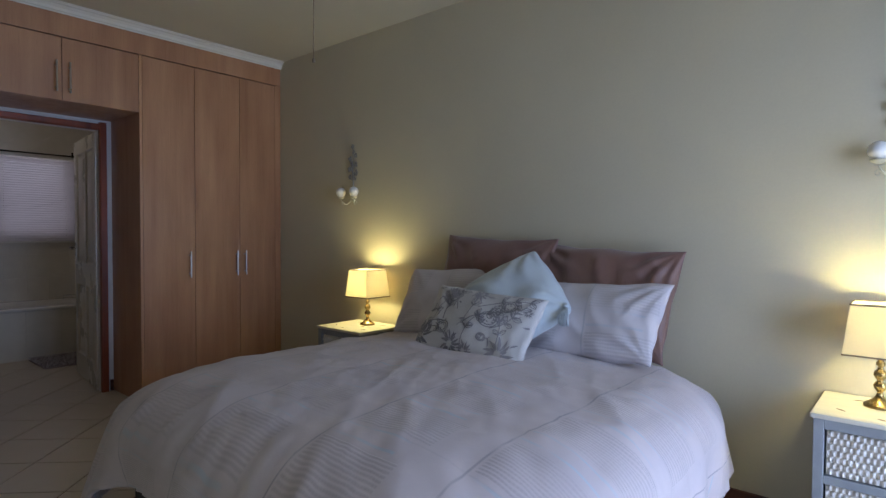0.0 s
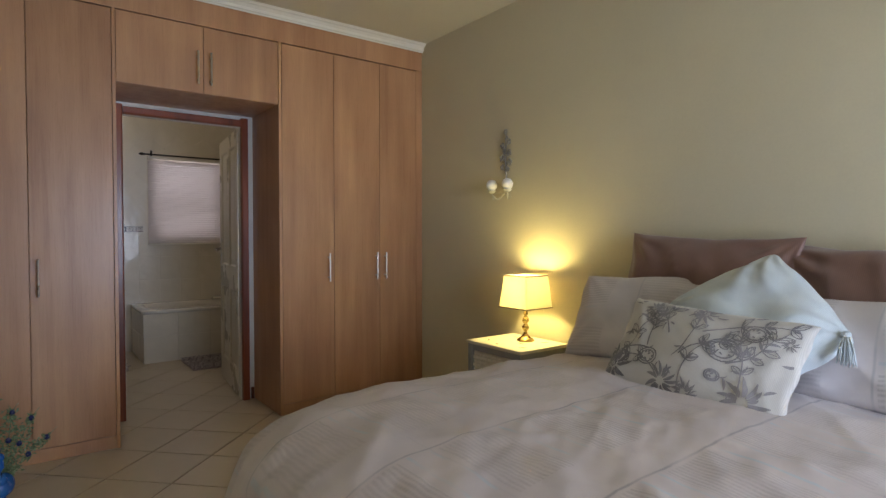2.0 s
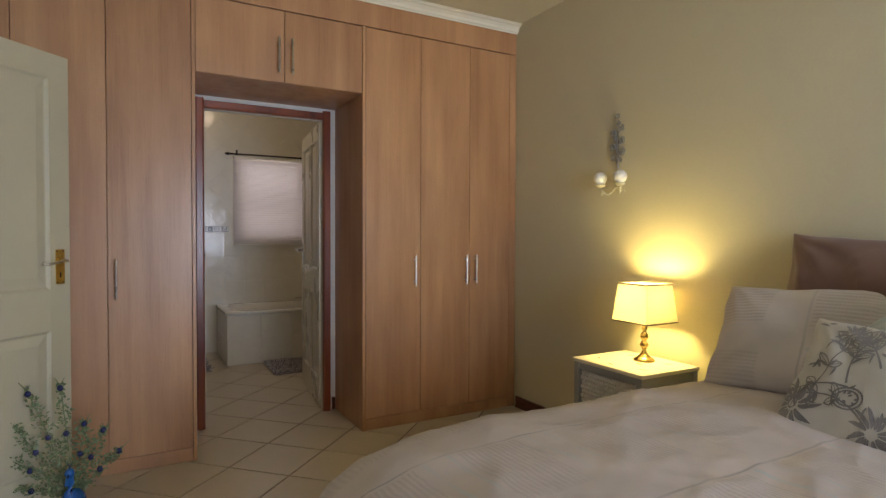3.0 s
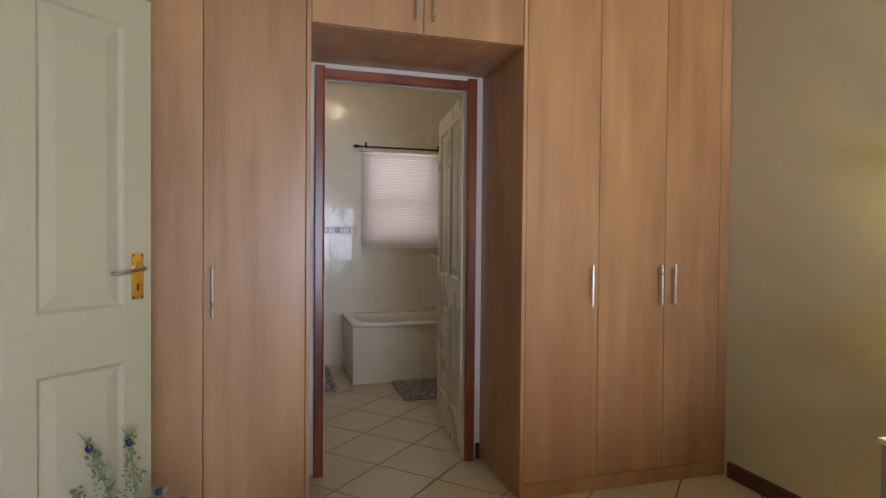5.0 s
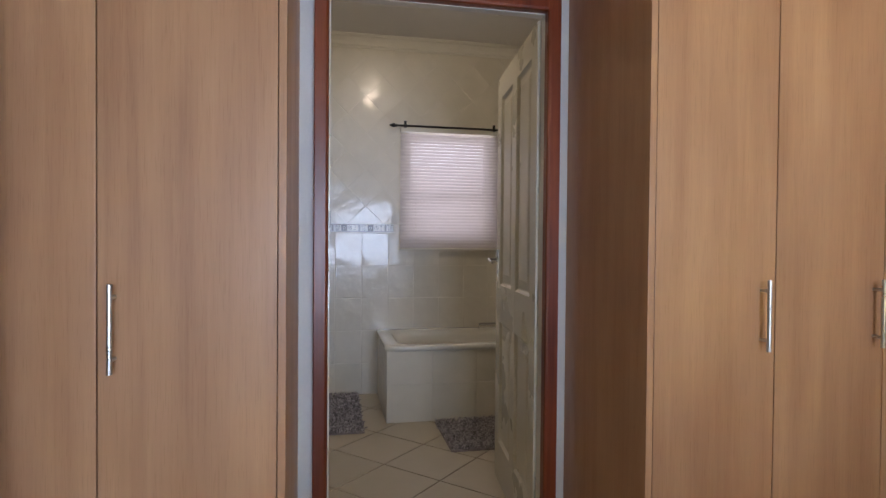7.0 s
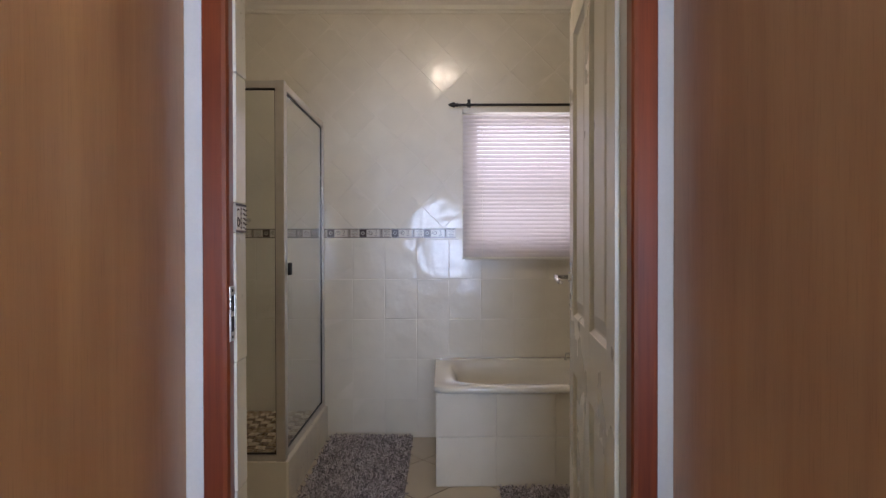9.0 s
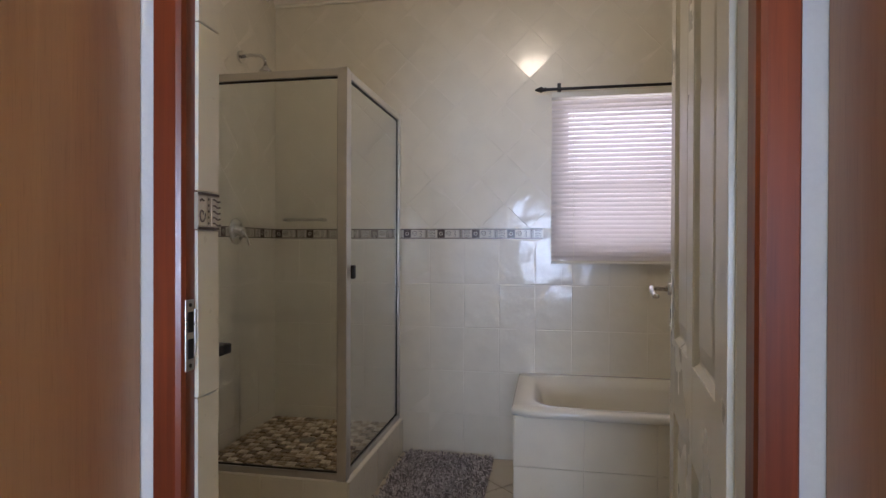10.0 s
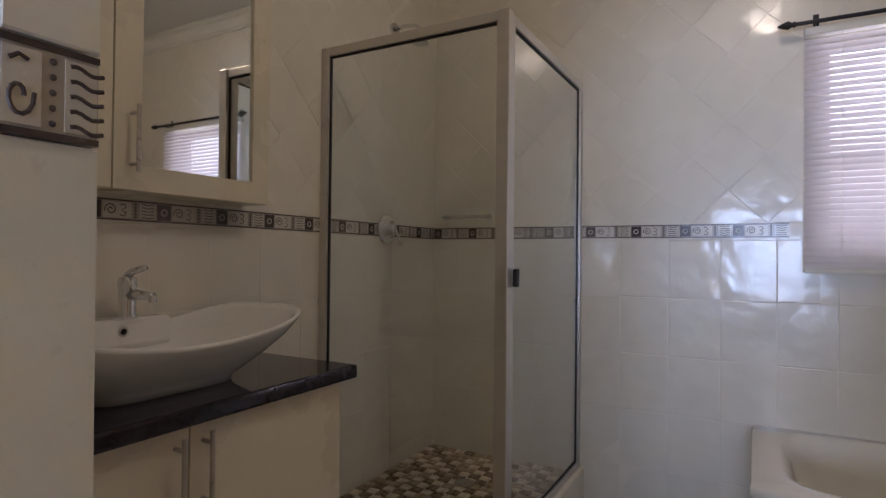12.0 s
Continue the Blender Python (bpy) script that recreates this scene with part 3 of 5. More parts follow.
def panel_door(name, m, paint, label, plate, width=0.805, height=2.02):
    """A four-panel door, hinge line at local origin, leaf along +x, thickness 40 mm in y."""
    d = thing(name, m, label, "door")
    st, mul = 0.095, 0.09
    pw = (width - 2 * st - mul) / 2
    xs = [(st, st + pw), (st + pw + mul, width - st)]
    zs = [(0.20, 0.80), (0.985, height - 0.11)]
    for a, b in ((0, st), (st + pw, st + pw + mul), (width - st, width)):
        part("stile", bm_box(a, b, -0.02, 0.02, 0.008, height, 0.0015), paint, d)
    for c0, c1 in ((0.008, zs[0][0]), (zs[0][1], zs[1][0]), (zs[1][1], height)):
        for a, b in xs:
            part("rail", bm_box(a - 0.0005, b + 0.0005, -0.0195, 0.0195, c0, c1), paint, d)
    for a, b in xs:
        for c0, c1 in zs:
            bm = bmesh.new()
            rings = []
            for side in (-1, 1):
                for inset, dep in ((0.0, 0.017), (0.010, 0.008), (0.016, 0.007), (0.055, 0.015)):
                    rings.append([bm.verts.new(co) for co in ((a + inset, side * dep, c0 + inset), (b - inset, side * dep, c0 + inset), (b - inset, side * dep, c1 - inset), (a + inset, side * dep, c1 - inset))])
            for base in (0, 4):
                for r0, r1 in zip(rings[base:base + 3], rings[base + 1:base + 4]):
                    for i in range(4):
                        bm.faces.new((r0[i], r0[(i + 1) % 4], r1[(i + 1) % 4], r1[i]))
                bm.faces.new(rings[base + 3])
            part("panel", bm, paint, d)
    for side in (-1, 1):
        y = side * 0.0205
        pl = part("lock_plate", bm_box(width - 0.072, width - 0.030, min(y, y + side * 0.004), max(y, y + side * 0.004), 1.005, 1.160, 0.0012), plate, d, "lever handle plate")
        part("lever", tube([(width - 0.051, y, 1.110), (width - 0.051, y + side * 0.045, 1.110), (width - 0.062, y + side * 0.052, 1.112), (width - 0.10, y + side * 0.052, 1.105), (width - 0.14, y + side * 0.05, 1.097), (width - 0.165, y + side * 0.045, 1.099)], 0.0075, 10, 0.75), plate if plate is not BRASS else STEEL, pl, smooth=True)
        part("rose", tube([(width - 0.051, y, 1.110), (width - 0.051, y + side * 0.012, 1.110)], 0.016, 16), plate, pl)
        # no opening is cut; a black chip carries the keyhole's inner shade as colour
        part("keyhole", bm_box(width - 0.054, width - 0.048, min(y + side * 0.003, y + side * 0.0048), max(y + side * 0.003, y + side * 0.0048), 1.035, 1.058, 0.0005), BLACK_IRON, pl)
        for sx in (-0.066, -0.036):
            for z in (1.013, 1.152):
                part("screw", tube([(width + sx, y + side * 0.003, z), (width + sx, y + side * 0.0052, z)], 0.003, 8), BLACK_IRON if plate is BRASS else plate, pl)
    for z in (0.22, 1.74):
        h = part("hinge", tube([(-0.006, -0.022, z), (-0.006, -0.022, z + 0.1)], 0.006, 10), STEEL, d, "steel butt hinge")
        part("hinge_leaf", bm_box(-0.0015, 0.0, -0.018, 0.016, z, z + 0.1), STEEL, h)
        for k in (0.02, 0.05, 0.08):
            part("screw", tube([(-0.0008, 0.004 * (-1) ** int(k * 100), z + k), (-0.0026, 0.004 * (-1) ** int(k * 100), z + k)], 0.004, 8), STEEL, h)
    return d


# the leaf's edge near the hinge faces the bedroom
panel_door("door_1", pose(BATHFACE - 0.008, 1.640, 0, 0, 0, 173.6), BATHDOOR, "open ivory-painted panelled bathroom door with a chrome lever", CHROME, 0.80)
panel_door("door_2", pose(-3.300, -0.362, 0.0, 0, 0, 135.5), CREAM, "open cream-painted panelled bedroom door with brass lock plate", BRASS)
ef = thing("door_frame", pose(-2.845, SOUTH, 0), "varnished mahogany frame of the bedroom entrance", "door frame", kind="structure")
for a, b, c0, c1 in ((-0.424, -0.384, 0.001, 2.058), (0.384, 0.424, 0.001, 2.058), (-0.384, 0.384, 2.018, 2.058)):
    part("jamb", bm_box(a, b, -0.12, 0.012, c0, c1, 0.003), MAHOGANY, ef)

# ---- bed ----
BED_X, BED_Y0, BED_Y1 = -1.43, 0.83, 2.85
bed = thing("bed", pose(BED_X, 1.84, 0), "king-size bed with dark base under a pale duvet", "bed")
part("bed_base", bm_box(-0.90, 0.90, -0.84, 1.0, 0.06, 0.34, 0.02), BASE_CLOTH, bed, "dark brown fabric bed base")
part("mattress", bm_box(-0.80, 0.80, -0.72, 1.0, 0.342, 0.575, 0.05), MATTRESS, bed, "white mattress")
for sx in (-0.8, 0.8):
    for sy in (-0.78, 0.9):
        part("foot", tube([(sx, sy, 0.0), (sx, sy, 0.06)], 0.03, 12), BLACK_IRON, bed)


def duvet():
    """A thick duvet lying over the mattress and hanging down on three sides."""
    n, m = 240, 90
    hx, hy, cy = 1.035, 0.985, 1.885
    bm = bmesh.new()
    uvl = bm.loops.layers.uv.new("UVMap")
    grid = []
    uvs = {}
    for i in range(m):
        s = i / (m - 1)
        row = []
        for k in range(n):
            a = 2 * math.pi * k / n
            ca, sa = math.cos(a), math.sin(a)
            e = 4.4 + 1.6 * max(0.0, -ca * abs(ca)) * (1.0 if sa < 0 else 0.3) * 2
            rad = (abs(ca) ** e + abs(sa) ** e) ** (-1 / e)
            ux, uy = ca * rad, sa * rad
            if s < 0.55:
                f = s / 0.55 * 0.70
                drop = 0.03 * (f / 0.70) ** 2
            else:
                q = (s - 0.55) / 0.45
                ang = min(1.0, q * 1.55) * math.pi / 2
                low = max(0.0, q - 0.645) / 0.355
                f = 0.70 + 0.31 * math.sin(ang) + 0.006 * low
                drop = 0.03 + 0.21 * (1 - math.cos(ang)) + 0.205 * low
            hang = max(0.0, (s - 0.82) / 0.18)
            fold = 0.022 * hang * math.sin(11 * a + 1.3 * math.sin(3 * a)) + 0.013 * hang * math.sin(27 * a + 2) + 0.006 * hang * math.sin(51 * a)
            x, y = hx * ux * (f + fold), hy * uy * (f + fold)
            z = 0.695 - drop
            p = Vector((x, y, 0))
            z += 0.013 * noise.noise(p * 2.2) * (1 - 0.5 * hang) + 0.006 * noise.noise(p * 6.0 + Vector((3, 1, 2)))
            wr = noise.noise(Vector((x * 3.0 + y * 2.2, (x - y) * 0.9, 4.2)))
            z += 0.008 * (1 - abs(wr)) ** 6 * (0.2 + f)
            wr2 = noise.noise(Vector(((x + y) * 1.4, (x * 0.6 - y) * 4.5, 1.7)))
            z += 0.007 * (1 - abs(wr2)) ** 6 * min(1.0, f * 1.4)
            z += 0.0030 * noise.noise(p * 17.0) + 0.0035 * (1 - abs(noise.noise(Vector((x * 9 + y * 5, (y - x) * 3.0, 8.1))))) ** 5
            rad_w = noise.noise(Vector((13.0 * ux + 2.0, 13.0 * uy, 0.9 * s)))
            crease = (1 - abs(rad_w)) ** 5 * max(0.0, s - 0.5)
            z += 0.020 * crease * (1 - 0.6 * hang)
            x, y = x * (1 + 0.035 * crease), y * (1 + 0.035 * crease)
            # the corner at the foot hangs lower
            corner = (max(0.0, -ux) * max(0.0, -uy) / 0.73) ** 5
            z -= 0.10 * hang * corner
            z += 0.11 * hang * max(0.0, -uy) ** 3 * (1 - min(1.0, corner))
            x, y = x * (1 + 0.06 * hang * corner), y * (1 + 0.06 * hang * corner)
            # the cover is pulled down towards the foot of the bed
            y *= 1 + 0.085 * max(0.0, -uy) ** 2 * max(0.0, (s - 0.3) / 0.7) * (0.6 + 0.4 * max(0.0, -ux))
            x *= 1 + 0.015 * hang * max(0.0, -ux) ** 2 + 0.02 * max(0.0, ux) ** 2
            z -= 0.010 * max(0.0, -ux) ** 2 * min(1.0, s / 0.6) ** 2
            y = min(y, HEAD - 0.02 - cy)
            v = bm.verts.new((BED_X + x, cy + y, z))
            ext = 1 + hang * 0.28
            uvs[v] = (x * ext + 0.17, y * ext + 0.11)
            row.append(v)
            if i == 0:
                break
        grid.append(row)
    for k in range(n):
        bm.faces.new((grid[0][0], grid[1][k], grid[1][(k + 1) % n]))
    for a, b in zip(grid[1:], grid[2:]):
        for k in range(n):
            bm.faces.new((a[k], b[k], b[(k + 1) % n], a[(k + 1) % n]))
    for f in bm.faces:
        for lp in f.loops:
            lp[uvl].uv = uvs[lp.vert]
    ob = solid("duvet", bm, DUVET, "pale lilac-grey checked duvet hanging over the bed", "duvet", smooth=True)
    mod = ob.modifiers.new("thickness", "SOLIDIFY")
    mod.thickness, mod.offset = 0.018, -1
    return ob


duvet()


def pillow_point(u, v, w, h, t, side, seed, crumple, droop=0.0, taper=0.0):
    """A point of a stuffed cushion's face; u and v run from -1 to 1."""
    x = w / 2 * u * (1 - 0.05 * (1 - v * v))
    y = h / 2 * v * (1 - 0.055 * (1 - u * u))
    body = max(0.0, (1 - u * u) * (1 - v * v)) ** 0.42
    z = side * t / 2 * body
    q = Vector((x * 5 + seed, y * 5, side * 2.0))
    edge = max(abs(u), abs(v))
    z += crumple * (noise.noise(q) * 0.7 + 0.6 * (1 - abs(noise.noise(Vector((x * 7 + y * 4 + seed, (y - x) * 2.0, side))))) ** 5) * min(1.0, (1 - edge) * 5) * body
    for cu, cv in ((1, 1), (1, -1), (-1, 1), (-1, -1)):
        du, dv = (cu - u) * w, (cv - v) * h
        d = math.hypot(du, dv) + 1e-6
        fan = math.sin(13 * math.atan2(dv, du) + seed + 2.2 * math.sin(5 * d + seed))
        z += side * crumple * 0.45 * fan * math.exp(-((d - 0.28) / 0.22) ** 2) * body
    sag = noise.noise(Vector((u * 1.3 + seed, v * 1.3, 5.0)))
    z += side * t * 0.16 * sag * body
    x += 0.009 * noise.noise(Vector((v * 2.5 + seed, 1.0, 3.0))) * abs(u)
    y += 0.010 * noise.noise(Vector((u * 2.5 + seed, 7.0, 3.0))) * abs(v)
    soft = 1 - droop * (u * v) ** 2
    x *= 1 + taper * v
    x, y = x * soft, y * soft
    z += crumple * 0.8 * edge ** 3 * noise.noise(Vector((x * 6 + seed, y * 6, 9.0)))
    return Vector((x, y, z))


def pillow(name, w, h, t, material, m, label, seed, crumple=0.012, category="pillow", bits=None, droop=0.0, taper=0.0):
    n = 56
    bm = bmesh.new()
    uvl = bm.loops.layers.uv.new("UVMap")
    steps = [math.sin(math.pi / 2 * (-1 + 2 * i / (n - 1))) for i in range(n)]
    uv = {}
    for side in (1, -1):
        g = []
        for v in steps:
            row = []
            for u in steps:
                p = bm.verts.new(pillow_point(u, v, w, h, t, side, seed, crumple, droop, taper))
                uv[p] = (p.co.x, p.co.y)
                row.append(p)
            g.append(row)
        for a, b in zip(g, g[1:]):
            for i in range(n - 1):
                bm.faces.new((a[i], a[i + 1], b[i + 1], b[i]) if side > 0 else (a[i], b[i], b[i + 1], a[i + 1]))
    bmesh.ops.remove_doubles(bm, verts=bm.verts, dist=0.0004)
    for f in bm.faces:
        for lp in f.loops:
            lp[uvl].uv = (lp.vert.co.x, lp.vert.co.y)
    if not bits:
        return solid(name, bm, material, label, category, smooth=True, at=m)
    t_ob = thing(name, m, label, category)
    cover = part("cover", bm, material, t_ob, smooth=True)
    for pname, pbm, pmat, plabel in bits:
        part(pname, pbm, pmat, cover if pname == "print" else t_ob, plabel, smooth=True)
    return t_ob


def print_motif(w, h, t, seed, crumple):
    """Grey stems, leaves and blossoms lying on the cushion's face."""
    rng = random.Random(11)
    bm = bmesh.new()

    def at(x, y):
        u, v = max(-0.97, min(0.97, 2 * x / w / 0.96)), max(-0.97, min(0.97, 2 * y / h / 0.95))
        return pillow_point(u, v, w, h, t, 1, seed, crumple) + Vector((0, 0, 0.0022))

    def strip(pts, widths):
        left, right = [], []
        for i, (x, y) in enumerate(pts):
            x0, y0 = pts[max(0, i - 1)]
            x1, y1 = pts[min(len(pts) - 1, i + 1)]
            d = math.hypot(x1 - x0, y1 - y0) or 1
            nx, ny = -(y1 - y0) / d * widths[i], (x1 - x0) / d * widths[i]
            left.append(bm.verts.new(at(x + nx, y + ny)))
            right.append(bm.verts.new(at(x - nx, y - ny)))
        for i in range(len(pts) - 1):
            bm.faces.new((right[i], right[i + 1], left[i + 1], left[i]))

    def leaf(x, y, a, ln, wd):
        ks = [i / 7 for i in range(8)]
        pts = [(x + ln * k * math.cos(a + 0.35 * k), y + ln * k * math.sin(a + 0.35 * k)) for k in ks]
        strip(pts, [wd * math.sin(math.pi * (0.04 + 0.92 * k)) ** 0.8 for k in ks])

    def outline(x, y, a, ln, wd):
        for sgn in (-1, 0, 1):
            pts = []
            for i in range(9):
                k = i / 8
                o = sgn * wd * math.sin(math.pi * k) ** 0.8
                pts.append((x + ln * k * math.cos(a) - o * math.sin(a), y + ln * k * math.sin(a) + o * math.cos(a)))
            strip(pts, [0.0017 if sgn else 0.0010] * 9)
        leaf(x, y, a + 0.12, ln * 0.8, wd * 0.30)

    def blossom(x, y, r, petals):
        for layer, share in ((1.0, 1.0), (0.62, 0.8)):
            for i in range(petals):
                a = 2 * math.pi * (i + layer) / petals + rng.uniform(-0.15, 0.15)
                leaf(x + 0.22 * r * math.cos(a), y + 0.22 * r * math.sin(a), a - 0.2, r * layer * rng.uniform(0.7, 0.95), r * 0.085 * share)

    def pod(x, y, r, a):
        for k in (1.0, 0.72):
            pts = [(x + k * r * math.cos(a + 2 * math.pi * i / 18), y + k * r * 0.75 * math.sin(a + 2 * math.pi * i / 18)) for i in range(19)]
            strip(pts, [0.0024] * 19)
        for i in range(7):
            leaf(x + r * 0.45 * math.cos(i * 2.4), y + r * 0.35 * math.sin(i * 2.4), i * 1.1, 0.012, 0.003)

    stems = [((0.01, -0.16), 1.95, 0.26, -1.5), ((-0.02, -0.02), 1.2, 0.21, 0.7), ((-0.02, -0.03), 0.9, 0.20, -0.9), ((0.03, 0.07), 0.55, 0.26, -0.5), ((-0.08, -0.12), 2.2, 0.22, 1.4), ((-0.15, -0.03), 3.0, 0.20, 0.9), ((-0.16, -0.02), 2.0, 0.18, -1.2), ((0.20, -0.13), 1.5, 0.20, 0.5), ((-0.24, -0.08), 1.6, 0.22, -0.6), ((-0.09, 0.04), 2.0, 0.14, 0.5), ((0.14, -0.02), 0.3, 0.16, 0.9)]
    for (x, y), a, ln, curl in stems:
        pts = []
        for i in range(12):
            pts.append((x, y))
            a += curl / 11
            x, y = x + ln / 11 * math.cos(a), y + ln / 11 * math.sin(a)
            if i in (4, 7, 10):
                for sgn in (-1, 1):
                    outline(x, y, a + sgn * rng.uniform(0.6, 1.1), rng.uniform(0.035, 0.055), rng.uniform(0.008, 0.012))
        strip(pts, [0.0030 - 0.00015 * i for i in range(12)])
    for x, y, r in ((-0.28, -0.11, 0.075), (-0.06, -0.135, 0.065), (0.03, -0.15, 0.045), (0.22, -0.125, 0.075), (-0.20, 0.13, 0.045), (0.0, 0.15, 0.050), (0.29, 0.09, 0.022)):
        blossom(x, y, r, 11)
    for x, y, r, a in ((0.12, 0.02, 0.052, 0.3), (-0.14, -0.06, 0.040, 1.2), (0.19, 0.10, 0.040, 0.2), (0.11, -0.07, 0.024, 0.9)):
        pod(x, y, r, a)
    for _ in range(34):
        leaf(rng.uniform(-0.31, 0.31), rng.uniform(-0.17, 0.17), rng.uniform(0, 6.28), rng.uniform(0.02, 0.045), rng.uniform(0.002, 0.005))
    return bm


def tassel(x, y):
    """A short cord knot and a bundle of threads hanging from a cushion's corner."""
    bm = ball(0.013, (x, y, 0.03))
    for i in range(30):
        a = 2.4 * i
        r = 0.012 * math.sqrt(i / 30)
        p = [(x + r * math.cos(a) * 0.5, y + r * math.sin(a) * 0.5, 0.03)]
        for k, wide in ((0.5, 1.3), (1.0, 1.7)):
            p.append((x - 0.055 * k + wide * r * math.cos(a), y - 0.085 * k - wide * r * math.cos(a), 0.035 + wide * r * math.sin(a)))
        merge(bm, tube(p, 0.0019, 4))
    return bm


def upright(x, y, z, lean, turn=0, spin=0):
    """A cushion standing on its lower edge, leaning back from -y by lean degrees."""
    return Matrix.Translation((x, y, z)) @ pose(0, 0, 0, 0, 0, turn) @ pose(0, 0, 0, 90 - lean, 0, 0) @ pose(0, 0, 0, 0, 0, spin)


pillow("pillow", 0.80, 0.58, 0.17, BROWN_SATIN, upright(-1.73, 2.765, 0.945, 12, 0, -1.5), "brown satin pillow standing against the wall", 3.1, 0.026)
pillow("pillow", 0.76, 0.54, 0.19, BROWN_SATIN, upright(-1.045, 2.745, 0.920, 14, -4, -2), "crumpled brown satin pillow standing against the wall", 8.4, 0.036, taper=0.04)
pillow("pillow", 0.68, 0.44, 0.17, PILLOW_CASE, upright(-1.93, 2.60, 0.845, 32, 4, 3), "pale ribbed cotton pillow leaning on a brown pillow", 5.2, 0.013)
pillow("pillow", 0.70, 0.40, 0.17, PILLOW_CASE, upright(-1.01, 2.56, 0.835, 32, -3, 3), "pale ribbed cotton pillow leaning on a brown pillow", 6.6, 0.018, taper=0.05)
# the blue cushion slumps on one corner, wider than high
SLUMP = Matrix.Diagonal((1.36, 0.66, 1.0, 1.0))
pillow("cushion", 0.50, 0.50, 0.20, BLUE_SATIN, upright(-1.37, 2.42, 0.90, 30, -3, 3) @ SLUMP @ pose(0, 0, 0, 0, 0, 45), "pale blue tasselled cushion slumped on one corner", 2.2, 0.020, "cushion", [("tassel", tassel(0.21, -0.21), BLUE_SATIN, "pale grey tassel")], 0.12)
pillow("cushion", 0.68, 0.38, 0.15, WHITE_LINEN, upright(-1.44, 2.225, 0.80, 34, -2, -3), "cream cushion printed with grey flowers and vines", 4.4, 0.008, "cushion", [("print", print_motif(0.68, 0.38, 0.15, 4.4, 0.008), PRINT, "grey floral print")])

# ---- bedside tables and lamps ----


def wicker_front(x0, x1, z0, z1, y):
    """A woven basket front facing -y."""
    rows, cols = max(4, int((z1 - z0) / 0.021)), int((x1 - x0) / 0.0024)
    bm = bmesh.new()
    ph = (z1 - z0) / rows
    lines = []
    for k in range(rows * 4 + 1):
        r, ang = k // 4, math.pi * (k % 4) / 4
        line = []
        for c in range(cols + 1):
            x = x0 + (x1 - x0) * c / cols
            w = 0.0045 * math.sin(x / 0.0096 * math.pi + r * math.pi) * (1 if k % 4 else 0)
            out = -0.0015 if c in (0, cols) else 0.003 + 1.3 * w + 0.008 * math.sin(ang)
            line.append(bm.verts.new((x, y - out, z0 + ph * r + ph * (1 - math.cos(ang)) / 2)))
        lines.append(line)
    for a, b in zip(lines, lines[1:]):
        for c in range(cols):
            bm.faces.new((a[c], a[c + 1], b[c + 1], b[c]))
    return bm


def bedside_table(m, label):
    """A painted frame with woven drawers; origin at the floor, centre; the front faces -y."""
    t = thing("bedside_table", m, label, "bedside table", "bedside tables")
    hw, hd, top = 0.205, 0.175, 0.60
    part("tabletop", bm_box(-0.232, 0.232, -0.20, 0.19, top - 0.018, top, 0.004), PINE_TOP, t, "limewashed pine top with knots")
    for i, (kx, ky) in enumerate(((-0.15, -0.09), (-0.02, -0.14), (0.05, -0.02), (-0.11, 0.10), (0.15, -0.10), (0.12, 0.11))):
        kn = lathe([(0.011, 0.0), (0.009, 0.0008)], 12)
        bmesh.ops.scale(kn, vec=(1.9, 0.55, 1), verts=kn.verts)
        part("knot", kn, KNOT, t, at=pose(kx, ky, top + 0.0002, 0, 0, 20 * i - 40))
    for sx in (-1, 1):
        for sy in (-1, 1):
            part("leg", bm_box(sx * hw - 0.017, sx * hw + 0.017, sy * hd - 0.017, sy * hd + 0.017, 0.0, top - 0.019, 0.003), GREY_PAINT, t)
        part("side_panel", bm_box(sx * hw - 0.006, sx * hw + 0.006, -hd + 0.017, hd - 0.017, 0.10, 0.50, 0.001), GREY_PAINT, t)
        part("side_weave", wicker_front(-hd + 0.03, hd - 0.03, 0.36, 0.52, -hw - 0.007), WICKER, t, at=pose(0, 0, 0, 0, 0, 90 * sx))
        part("side_rail", bm_box(sx * hw - 0.012, sx * hw + 0.012, -hd + 0.017, hd - 0.017, 0.53, top - 0.019, 0.002), GREY_PAINT, t)
    for z0, z1 in ((0.545, top - 0.019), (0.345, 0.375), (0.165, 0.19), (0.04, 0.07)):
        part("rail", bm_box(-hw + 0.017, hw - 0.017, -hd - 0.014, -hd + 0.014, z0, z1, 0.002), GREY_PAINT, t)
    part("back_panel", bm_box(-hw + 0.017, hw - 0.017, hd - 0.006, hd + 0.006, 0.06, top - 0.019, 0.001), GREY_PAINT, t)
    for z0, z1 in ((0.378, 0.540), (0.193, 0.342), (0.073, 0.162)):
        b = part("drawer", wicker_front(-hw + 0.022, hw - 0.022, z0, z1, -hd + 0.004), WICKER, t, "whitewashed woven basket drawer")
        part("drawer_box", bm_box(-hw + 0.024, hw - 0.024, -hd + 0.012, hd - 0.012, z0 + 0.002, z1 - 0.012, 0.002), WICKER, b)
    return t


